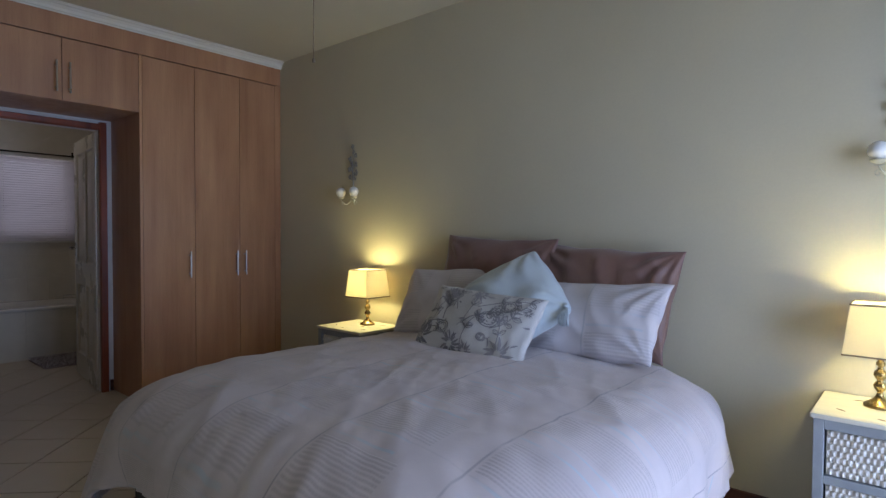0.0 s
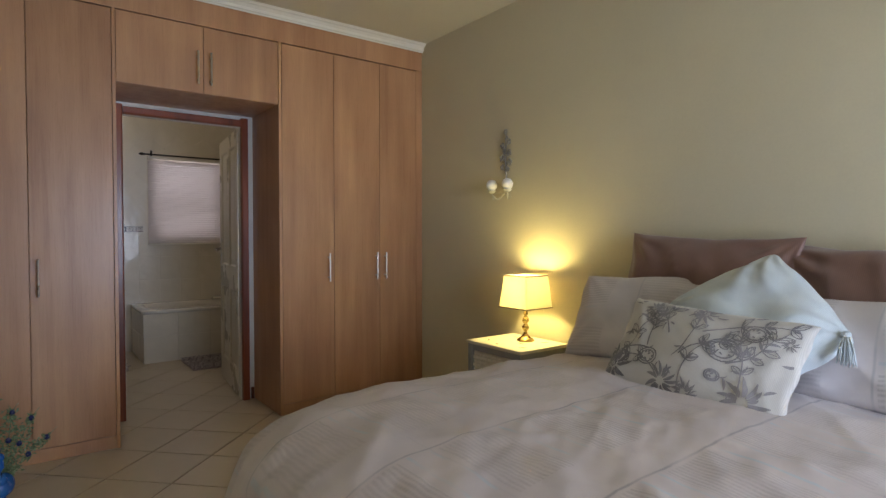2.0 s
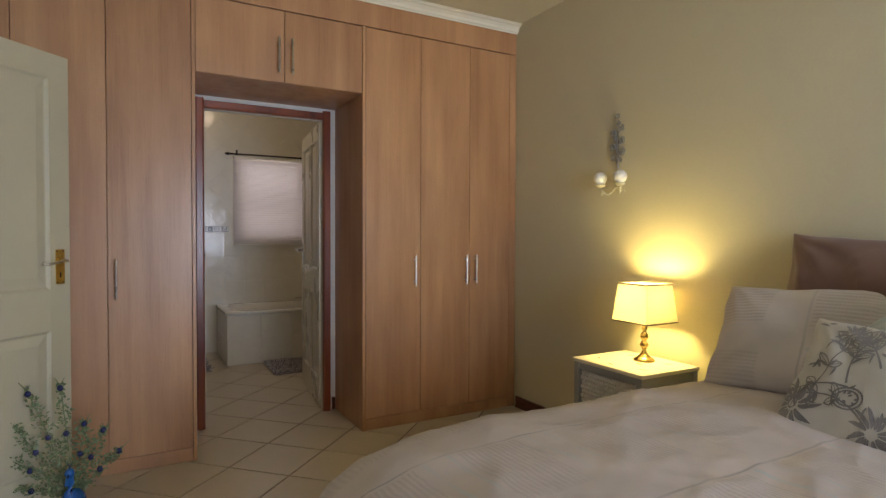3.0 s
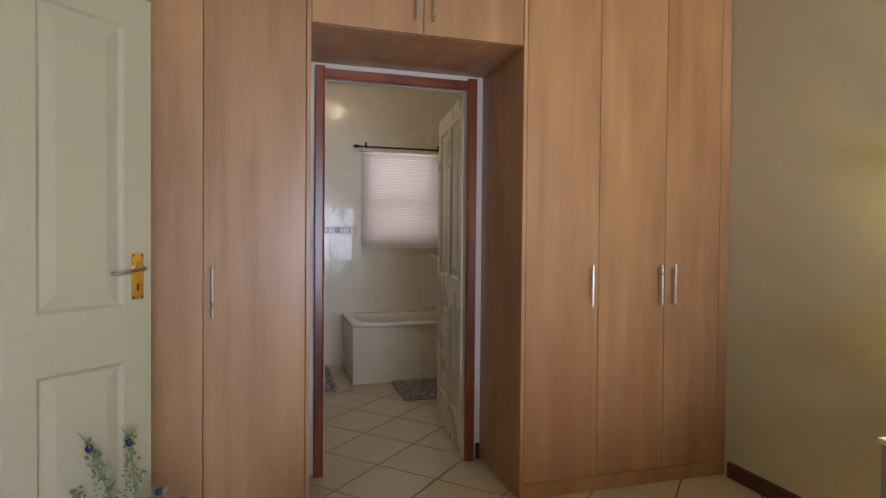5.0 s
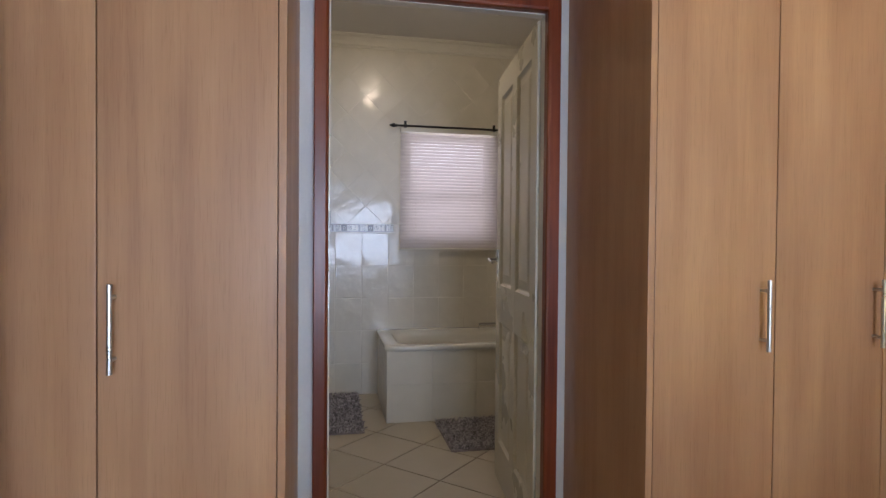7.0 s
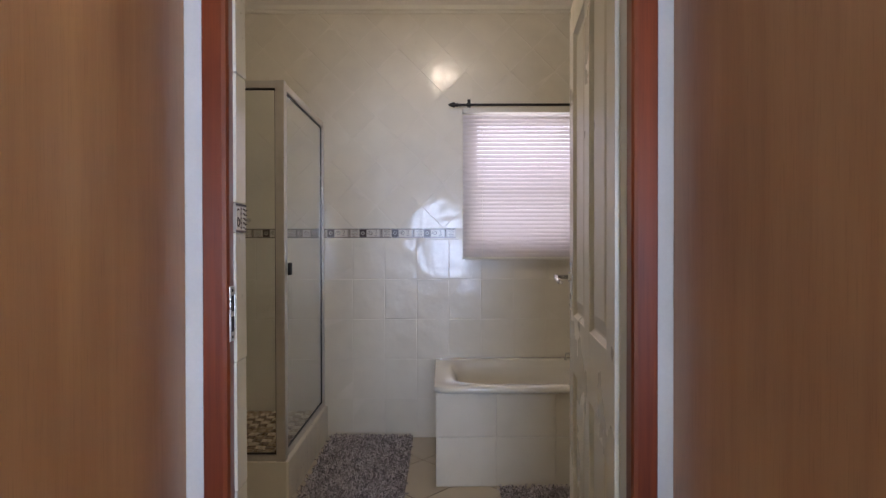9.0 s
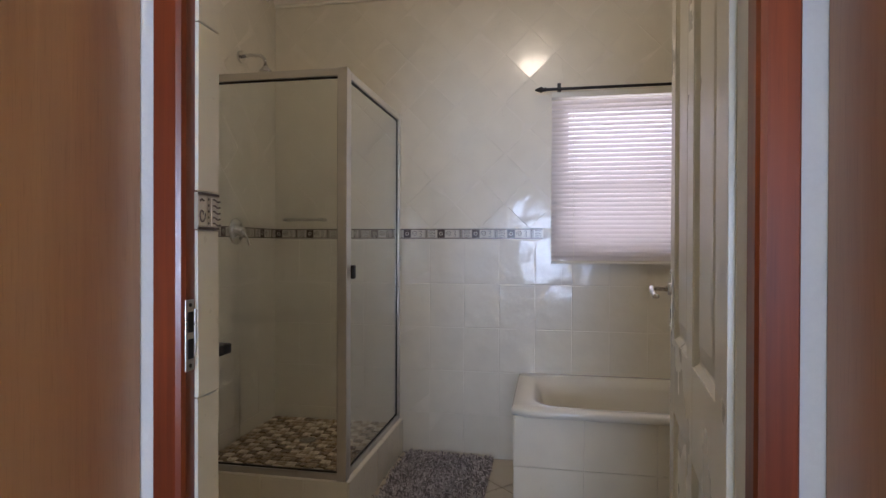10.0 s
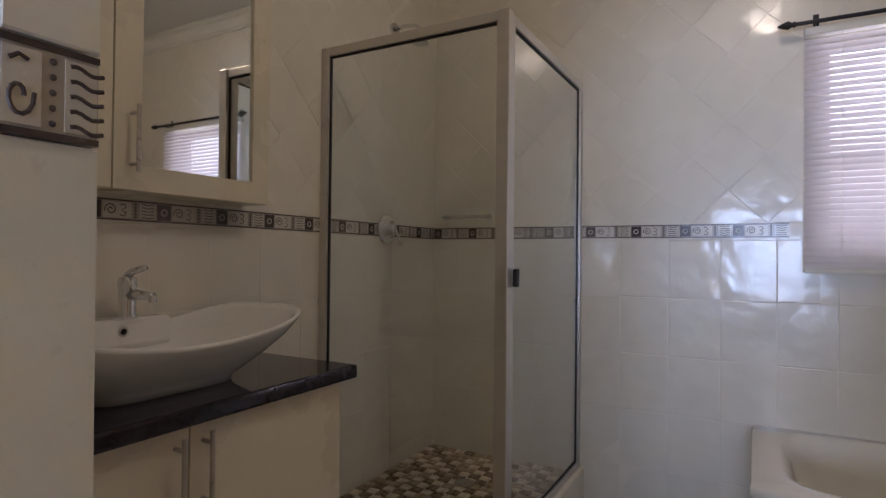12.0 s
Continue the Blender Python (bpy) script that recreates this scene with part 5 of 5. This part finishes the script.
slat_mesh = mesh_of("slat", slat_bm, BLIND, True)
for i in range(36):
    s = new("slat", slat_mesh)
    s.parent = blind
    s.matrix_basis = pose(0, 0, 0.030 + i * 0.0246, 0, 70, 0)
for y in (-0.28, 0.28):
    part("ladder_cord", tube([(0.020, y, 0.01), (0.020, y, 0.92)], 0.0011, 5), CORNICE, blind)
rod = thing("curtain_rod", pose(FAR + 0.075, 1.80, 2.082), "black iron curtain rod with pointed ends", "curtain rod")
part("rod", tube([(0, -0.43, 0), (0, 0.43, 0)], 0.008, 12), BLACK_IRON, rod)
for sgn in (-1, 1):
    fin = lathe([(0.008, 0.0), (0.014, 0.006), (0.008, 0.012), (0.017, 0.026), (0.012, 0.042), (0.003, 0.062)], 14)
    part("finial", fin, BLACK_IRON, rod, at=pose(0, sgn * 0.43, 0, -90 * sgn, 0, 0), smooth=True)
    br = part("bracket", tube([(-0.074, sgn * 0.36, 0.0), (0, sgn * 0.36, 0.0)], 0.005, 8), BLACK_IRON, rod)
    part("bracket_plate", bm_box(-0.0745, -0.070, sgn * 0.36 - 0.010, sgn * 0.36 + 0.010, -0.006, 0.052, 0.002), BLACK_IRON, br)

cl = thing("ceiling_light", pose(-5.74, 1.29, BATH_CEILING - 0.001), "lit round ceiling light with opal dome", "ceiling light")
part("base", lathe([(0.125, -0.018), (0.13, -0.012), (0.13, 0.0)], 32), CORNICE, cl, smooth=False)
dome = part("dome", lathe([(0.006, -0.085), (0.05, -0.080), (0.09, -0.062), (0.113, -0.036), (0.118, -0.018)], 32), OPAL, cl, "lit opal glass dome", smooth=True)
dome.visible_shadow = False
lamp("ceiling_lamp_light", "POINT", BATH_LAMP_WATTS, (1.0, 0.82, 0.53), pose(-5.74, 1.29, BATH_CEILING - 0.06), radius=0.09)

# ---- rugs ----


def shag_rug(x0, x1, y0, y1, label, seed):
    t = thing("bath_rug", pose((x0 + x1) / 2, (y0 + y1) / 2, 0.001), label, "rug", "bath rugs")
    ax, ay = (x1 - x0) / 2, (y1 - y0) / 2
    part("backing", bm_box(-ax + 0.01, ax - 0.01, -ay + 0.01, ay - 0.01, 0, 0.008, 0.003), SHAG, t)
    rng = random.Random(seed)
    verts, faces = [], []
    for _ in range(int(ax * ay * 4 * 9500)):
        p = Vector((rng.uniform(-ax + 0.015, ax - 0.015), rng.uniform(-ay + 0.015, ay - 0.015), 0.006))
        a, ln, r = rng.uniform(0, 6.283), rng.uniform(0.022, 0.042), rng.uniform(0.0016, 0.0034)
        d = Vector((math.cos(a), math.sin(a), 0)) * rng.uniform(0.2, 0.9)
        mid = p + d * ln * 0.5 + Vector((0, 0, ln * 0.62))
        end = p + d * ln + Vector((0, 0, ln * rng.uniform(0.4, 0.8)))
        s = Vector((-math.sin(a), math.cos(a), 0)) * r
        up = Vector((0, 0, r))
        i = len(verts)
        for c, k in ((p, 1.0), (mid, 1.1), (end, 0.7)):
            verts += [c - s * k, c + s * k, c + up * k * 1.5]
        for q in (i, i + 3):
            faces += [(q, q + 3, q + 5, q + 2), (q + 2, q + 5, q + 4, q + 1), (q + 1, q + 4, q + 3, q)]
        faces.append((i + 6, i + 7, i + 8))
    me = bpy.data.meshes.new("shag")
    me.from_pydata(verts, [], faces)
    m, nt, b = nodes_of("grey_shag_yarn")
    g = nt.nodes.new("ShaderNodeNewGeometry")
    nt.links.new(ramp(nt, g.outputs["Random Per Island"], [(0.0, (0.12, 0.105, 0.11)), (0.45, (0.36, 0.32, 0.32)), (1.0, (0.72, 0.67, 0.66))]), b.inputs["Base Color"])
    b.inputs["Roughness"].default_value = 0.85
    me.materials.append(m)
    ob = new("shag", me)
    ob.parent = t
    tagged(ob, "long grey shaggy pile", "", "", "stuff")
    return t


shag_rug(-7.09, -6.20, 0.565, 1.095, "shaggy grey bath rug beside the shower", 1)
shag_rug(-6.345, -5.80, 1.54, 2.30, "shaggy grey bath rug in front of the bathtub", 2)

# ---- tiles ----


def clip(poly, a, b, c):
    """Keeps the part of a convex polygon where a*u + b*v <= c."""
    out = []
    for i, p in enumerate(poly):
        q = poly[(i + 1) % len(poly)]
        dp, dq = a * p[0] + b * p[1] - c, a * q[0] + b * q[1] - c
        if dp <= 0:
            out.append(p)
        if dp * dq < 0:
            k = dp / (dp - dq)
            out.append((p[0] + k * (q[0] - p[0]), p[1] + k * (q[1] - p[1])))
    return out


def tile_mesh(name, poly, thick, edge, material):
    n = len(poly)
    cx, cy = sum(p[0] for p in poly) / n, sum(p[1] for p in poly) / n
    verts = [(u, v, 0.0) for u, v in poly] + [(u, v, thick - edge * 0.7) for u, v in poly]
    for u, v in poly:
        d = math.hypot(u - cx, v - cy) or 1
        verts.append((u - (u - cx) / d * edge * 1.5, v - (v - cy) / d * edge * 1.5, thick))
    faces = []
    for base in (0, n):
        faces += [(base + i, base + (i + 1) % n, base + n + (i + 1) % n, base + n + i) for i in range(n)]
    faces.append(tuple(range(2 * n, 3 * n)))
    me = bpy.data.meshes.new(name)
    me.from_pydata(verts, [], faces)
    me.materials.append(material)
    return me


def lay(parent, name, frame_m, region, cell, joint, material, thick=0.007, edge=0.0012, origin=(0, 0), diagonal=False, holes=(), limit=300):
    """Lays tiles in the plane of frame_m (local u, v, outward w) within region, each one an object of its own; past the limit they are joined."""
    u0, u1, v0, v1 = region
    w, h = cell
    shared = {}
    made = 0
    rest_v, rest_f = [], []
    span = 2 + int(max(u1 - u0, v1 - v0) * (1.5 if diagonal else 1) / min(w, h))
    cen = ((u0 + u1) / 2, (v0 + v1) / 2)
    c, s = (math.cos(math.pi / 4), math.sin(math.pi / 4)) if diagonal else (1, 0)
    du, dv = cen[0] - origin[0], cen[1] - origin[1]
    ci, cj = round((du * c + dv * s) / w), round((-du * s + dv * c) / h)
    g = joint / 2
    rng = random.Random(len(name) * 7 + int(abs(u0) * 100))
    for i in range(ci - span, ci + span):
        for j in range(cj - span, cj + span):
            local = [(i * w + g, j * h + g), ((i + 1) * w - g, j * h + g), ((i + 1) * w - g, (j + 1) * h - g), (i * w + g, (j + 1) * h - g)]
            poly = [(origin[0] + a * c - b * s, origin[1] + a * s + b * c) for a, b in local]
            full = poly
            for line in ((-1, 0, -u0), (1, 0, u1), (0, -1, -v0), (0, 1, v1)):
                poly = clip(poly, *line)
                if len(poly) < 3:
                    break
            if len(poly) < 3:
                continue
            pieces = [poly]
            for h0, h1, k0, k1 in holes:
                nxt = []
                for p in pieces:
                    for q in (clip(p, 1, 0, h0), clip(p, -1, 0, -h1), clip(clip(clip(p, 1, 0, h1), -1, 0, -h0), 0, 1, k0), clip(clip(clip(p, 1, 0, h1), -1, 0, -h0), 0, -1, -k1)):
                        if len(q) >= 3:
                            nxt.append(q)
                whole = all(not (h0 < p[0] < h1 and k0 < p[1] < k1) for p in poly) and (max(p[0] for p in poly) <= h0 or min(p[0] for p in poly) >= h1 or max(p[1] for p in poly) <= k0 or min(p[1] for p in poly) >= k1)
                pieces = pieces if whole else nxt
            for p in pieces:
                area = abs(sum(p[k][0] * p[(k + 1) % len(p)][1] - p[(k + 1) % len(p)][0] * p[k][1] for k in range(len(p)))) / 2
                if area < 1.5e-4:
                    continue
                mu, mv = sum(q[0] for q in p) / len(p), sum(q[1] for q in p) / len(p)
                if p is full or p == full:
                    key = "full"
                    if key not in shared:
                        shared[key] = tile_mesh(name, [(q[0] - mu, q[1] - mv) for q in p], thick, edge, material)
                    me = shared[key]
                else:
                    me = tile_mesh(name, [(q[0] - mu, q[1] - mv) for q in p], thick, edge, material)
                if made >= limit:
                    k0 = len(rest_v)
                    rest_v += [(v.co.x + mu, v.co.y + mv, v.co.z) for v in me.vertices]
                    rest_f += [tuple(k0 + q for q in f.vertices) for f in me.polygons]
                    continue
                ob = new(name, me)
                ob.parent = parent
                lean = 0.02 if name == "floor_tile" else 0.5
                tilt = pose(0, 0, 0, rng.uniform(-lean, lean), rng.uniform(-lean, lean), 0)
                ob.matrix_basis = frame_m @ Matrix.Translation((mu, mv, 0)) @ tilt
                made += 1
    if rest_v:
        me = bpy.data.meshes.new(name + "_rest")
        me.from_pydata(rest_v, [], rest_f)
        me.materials.append(material)
        ob = new(name + "_rest", me)
        ob.parent = parent
        ob.matrix_basis = frame_m
        tagged(ob, "", "", "", "stuff")


# floor: one diagonal grid through both rooms
T = 0.3615
NODE = (-4.180, 1.158)
FLOORF = pose(0, 0, -0.008)
lay(floor, "floor_tile", FLOORF, (BACKWALL, EAST, SOUTH, HEAD), (T, T), 0.008, FLOOR_TILE, 0.008, 0.0012, NODE, True)
lay(floor, "floor_tile", FLOORF, (FAR, BACKWALL, LEFT, RIGHT), (T, T), 0.008, FLOOR_TILE, 0.008, 0.0012, NODE, True, limit=120)

# bathroom walls: local u along the wall, v up, w into the room
FARF = Matrix(((0, 0, 1, FAR - 0.007), (1, 0, 0, 0), (0, 1, 0, 0), (0, 0, 0, 1)))
LEFTF = Matrix(((-1, 0, 0, 0), (0, 0, 1, LEFT - 0.007), (0, 1, 0, 0), (0, 0, 0, 1)))
RIGHTF = Matrix(((1, 0, 0, 0), (0, 0, -1, RIGHT + 0.007), (0, 1, 0, 0), (0, 0, 0, 1)))
DOORF = Matrix(((0, 0, -1, BATHFACE), (-1, 0, 0, 0), (0, 1, 0, 0), (0, 0, 0, 1)))
BD0, BD1 = 1.262, 1.322
HOLE = ((1.46, 2.14, 1.215, 2.04),)
lay(wall_far, "wall_tile", FARF, (LEFT, RIGHT, 0.0, BD0), (0.203, 0.252), 0.0022, WALL_TILE, edge=0.002, origin=(1.110, -0.006), holes=HOLE)
lay(wall_far, "diagonal_tile", FARF, (LEFT, RIGHT, BD1, BATH_CEILING), (0.2, 0.2), 0.0022, WALL_TILE, edge=0.002, origin=(1.277, BD1), diagonal=True, holes=HOLE)
lay(wall_left, "wall_tile", LEFTF, (-BATHFACE, -FAR, 0.0, BD0), (0.203, 0.252), 0.0022, WALL_TILE, edge=0.002, origin=(-FAR, -0.006))
lay(wall_left, "diagonal_tile", LEFTF, (-BATHFACE, -FAR, BD1, BATH_CEILING), (0.2, 0.2), 0.0022, WALL_TILE, edge=0.002, origin=(-FAR, BD1), diagonal=True)
lay(wall_right, "wall_tile", RIGHTF, (FAR, BATHFACE, 0.0, BD0), (0.203, 0.252), 0.0022, WALL_TILE, edge=0.002, origin=(FAR, -0.006))
lay(wall_right, "diagonal_tile", RIGHTF, (FAR, BATHFACE, BD1, BATH_CEILING), (0.2, 0.2), 0.0022, WALL_TILE, edge=0.002, origin=(FAR, BD1), diagonal=True)
lay(wall_door, "wall_tile", DOORF, (-RIGHT, -OPEN1, 0.0, BD0), (0.203, 0.252), 0.0022, WALL_TILE, 0.006, origin=(-OPEN1, -0.006))
lay(wall_door, "wall_tile", DOORF, (-OPEN0 + 0.001, -LEFT, 0.0, BD0), (0.203, 0.252), 0.0022, WALL_TILE, 0.006, origin=(-OPEN0, -0.006))
# tile return in the doorway's side
REVEAL = Matrix(((-1, 0, 0, 0), (0, 0, 1, OPEN0 + 0.0005), (0, 1, 0, 0), (0, 0, 0, 1)))
RV0, RV1 = -BACKWALL - 0.008, -BATHFACE + 0.004
lay(wall_door, "return_tile", REVEAL, (RV0, RV1, 0.0, 1.243), (0.203, 0.252), 0.0022, WALL_TILE, 0.010, origin=(RV0, -0.016))
lay(wall_door, "return_tile", REVEAL, (RV0, RV1, 1.302, OPEN_TOP), (0.203, 0.252), 0.0022, WALL_TILE, 0.010, origin=(RV0, 1.302))


def border_mesh(length, height, thick=0.008):
    """One glazed border tile: frame lines, a dark square, a spiral panel, dots and wavy dashes."""
    bm = bmesh.new()

    def block(u0, u1, v0, v1, w0, w1, slot):
        n0 = len(bm.faces)
        bm_box(u0, u1, v0, v1, w0, w1, bm=bm)
        bm.faces.ensure_lookup_table()
        for f in bm.faces[n0:]:
            f.material_index = slot

    def stroke(pts, r, slot):
        n0 = len(bm.faces)
        merge(bm, tube([(u, v, thick) for u, v in pts], r, 5))
        bm.faces.ensure_lookup_table()
        for f in bm.faces[n0:]:
            f.material_index = slot

    k = height / 0.06
    block(0.0008, length - 0.0008, 0.0, height, 0.0, thick, 0)
    block(0.0008, length - 0.0008, 0.0, 0.004 * k, thick, thick + 0.0012, 2)
    block(0.0008, length - 0.0008, height - 0.004 * k, height, thick, thick + 0.0012, 2)
    block(0.002, 0.044, 0.006 * k, height - 0.006 * k, thick, thick + 0.0008, 2)
    stroke([(0.023 + 0.009 * math.cos(a / 2), height / 2 + 0.009 * math.sin(a / 2)) for a in range(14)], 0.0022, 1)
    block(0.048, 0.128, 0.007 * k, height - 0.007 * k, thick, thick + 0.0008, 1)
    block(0.151, length - 0.003, 0.007 * k, height - 0.007 * k, thick, thick + 0.0008, 1)
    stroke([(0.070 + (0.003 + 0.0011 * i) * math.cos(0.75 * i), height / 2 + (0.003 + 0.0011 * i) * math.sin(0.75 * i)) for i in range(14)], 0.0019, 2)
    stroke([(0.096, height * 0.75), (0.108, height * 0.78), (0.112, height * 0.62), (0.100, height * 0.5), (0.112, height * 0.38), (0.108, height * 0.22), (0.096, height * 0.25)], 0.0019, 2)
    for i in range(5):
        v = height * (0.18 + 0.16 * i)
        stroke([(0.139 + 0.0028 * math.cos(a), v + 0.0028 * math.sin(a)) for a in (0, 1.5, 3, 4.5, 6)], 0.0016, 2)
        stroke([(0.157 + 0.006 * q, v + 0.0016 * math.sin(q * 1.6)) for q in range(7)], 0.0017, 2)
    me = mesh_of("border_tile", bm, [BORDER_BASE, BORDER_LIGHT, BORDER_DARK])
    return me


BORDER = border_mesh(0.203, BD1 - BD0 - 0.003)
for parent, fm, u, end in ((wall_far, FARF, LEFT + 0.0015, RIGHT - 0.1), (wall_left, LEFTF, -BATHFACE + 0.002, -FAR - 0.1), (wall_right, RIGHTF, FAR + 0.001, BATHFACE - 0.1)):
    while u < end:
        if not (parent is wall_far and u + 0.203 > 1.46 and u < 2.14):
            ob = new("border_tile", BORDER)
            ob.parent = parent
            ob.matrix_basis = fm @ Matrix.Translation((u, BD0 + 0.0015, 0))
        u += 0.203


def border_end(length, height, thick=0.010):
    """The cut end of a border tile in the doorway: dots and wavy dashes on a framed glaze."""
    bm = bmesh.new()
    jobs = [(bm_box(0, length, 0, height, 0, thick), 0), (bm_box(0, length, 0, 0.004, thick, thick + 0.0015), 2), (bm_box(0, length, height - 0.004, height, thick, thick + 0.0015), 2), (bm_box(0.034, length - 0.001, 0.006, height - 0.006, thick, thick + 0.0008), 1), (bm_box(0.0005, 0.021, 0.006, height - 0.006, thick, thick + 0.0008), 1)]
    for i in range(5):
        v = height * (0.17 + 0.165 * i)
        jobs.append((ball(0.0021, (0.0275, v, thick), (1, 1, 0.6), 10, 6), 2))
        jobs.append((tube([(0.037 + 0.0033 * q, v + 0.0012 * math.sin(q * 1.2) - 0.0004 * q, thick + 0.0008) for q in range(7)], 0.0014, 6), 2))
    jobs.append((tube([(0.0095 + (0.0025 + 0.00042 * q) * math.cos(0.5 * q), height * 0.40 + (0.004 + 0.0007 * q) * math.sin(0.5 * q), thick + 0.0008) for q in range(14)], 0.0014, 6), 2))
    jobs.append((tube([(0.004, height * 0.76, thick + 0.0008), (0.009, height * 0.82, thick + 0.0008), (0.014, height * 0.78, thick + 0.0008)], 0.0014, 6), 2))
    for other, slot in jobs:
        n0 = len(bm.faces)
        merge(bm, other)
        bm.faces.ensure_lookup_table()
        for f in bm.faces[n0:]:
            f.material_index = slot
    return mesh_of("border_tile", bm, [BORDER_BASE, BORDER_LIGHT, BORDER_DARK])


ob = new("border_tile", border_end(RV1 - RV0 - 0.001, 0.056))
ob.parent = wall_door
ob.matrix_basis = REVEAL @ Matrix.Translation((RV0, 1.2445, 0))

# kerb, bath panel and shower floor
kerb = bpy.data.objects["shower_kerb"]
KF = Matrix(((0, 0, 1, SX + 0.022), (1, 0, 0, 0), (0, 1, 0, 0), (0, 0, 0, 1)))
lay(kerb, "kerb_tile", KF, (LEFT + 0.002, SY + 0.03, 0.002, KERB - 0.001), (0.203, 0.30), 0.0022, WALL_TILE, 0.006, origin=(SY + 0.03, 0.0))
KS = Matrix(((-1, 0, 0, 0), (0, 0, 1, SY + 0.03), (0, 1, 0, 0), (0, 0, 0, 1)))
lay(kerb, "kerb_tile", KS, (-SX - 0.02, -FAR - 0.002, 0.002, KERB - 0.001), (0.203, 0.30), 0.0022, WALL_TILE, 0.006, origin=(-SX - 0.02, 0.0))
PF = Matrix(((0, 0, 1, hx - 0.010), (1, 0, 0, 0), (0, 1, 0, 0), (0, 0, 0, 1)))
lay(panel, "panel_tile", PF, (-hy + 0.004, hy, 0.002, BZ - 0.036), (0.30, 0.252), 0.0022, WALL_TILE, 0.006, origin=(-hy + 0.004, 0.0))
PE = Matrix(((1, 0, 0, 0), (0, 0, -1, -hy + 0.006), (0, 1, 0, 0), (0, 0, 0, 1)))
lay(panel, "panel_tile", PE, (-hx, hx - 0.004, 0.002, BZ - 0.036), (0.30, 0.252), 0.0022, WALL_TILE, 0.006, origin=(hx, 0.0))

rng = random.Random(9)
cell = 0.0515
mos = [tile_mesh("mosaic_stone", [(-0.021, -0.024), (0.018, -0.025), (0.025, -0.010), (0.023, 0.019), (0.006, 0.025), (-0.020, 0.022), (-0.025, 0.004)], 0.009, 0.003, m) for m in PEBBLE]
nx, ny = int((SX - 0.03 - FAR) / cell), int((SY - 0.03 - LEFT) / cell)
for i in range(nx):
    for j in range(ny):
        ob = new("mosaic_stone", mos[rng.choice((0, 0, 0, 1)) if (i + j) % 2 else rng.choice((1, 2, 2))])
        ob.parent = kerb
        ob.matrix_basis = pose(FAR + 0.004 + cell * (i + 0.5), LEFT + 0.004 + cell * (j + 0.5), 0.165 + rng.uniform(-0.001, 0.001), rng.uniform(-2, 2), rng.uniform(-2, 2), 90 * rng.randrange(4) + rng.uniform(-4, 4))
dr = part("drain", lathe([(0.045, 0.1745), (0.045, 0.178), (0.03, 0.179)], 24), CHROME, kerb, "chrome shower drain")
dr.matrix_basis = pose(-6.72, 0.12, 0)
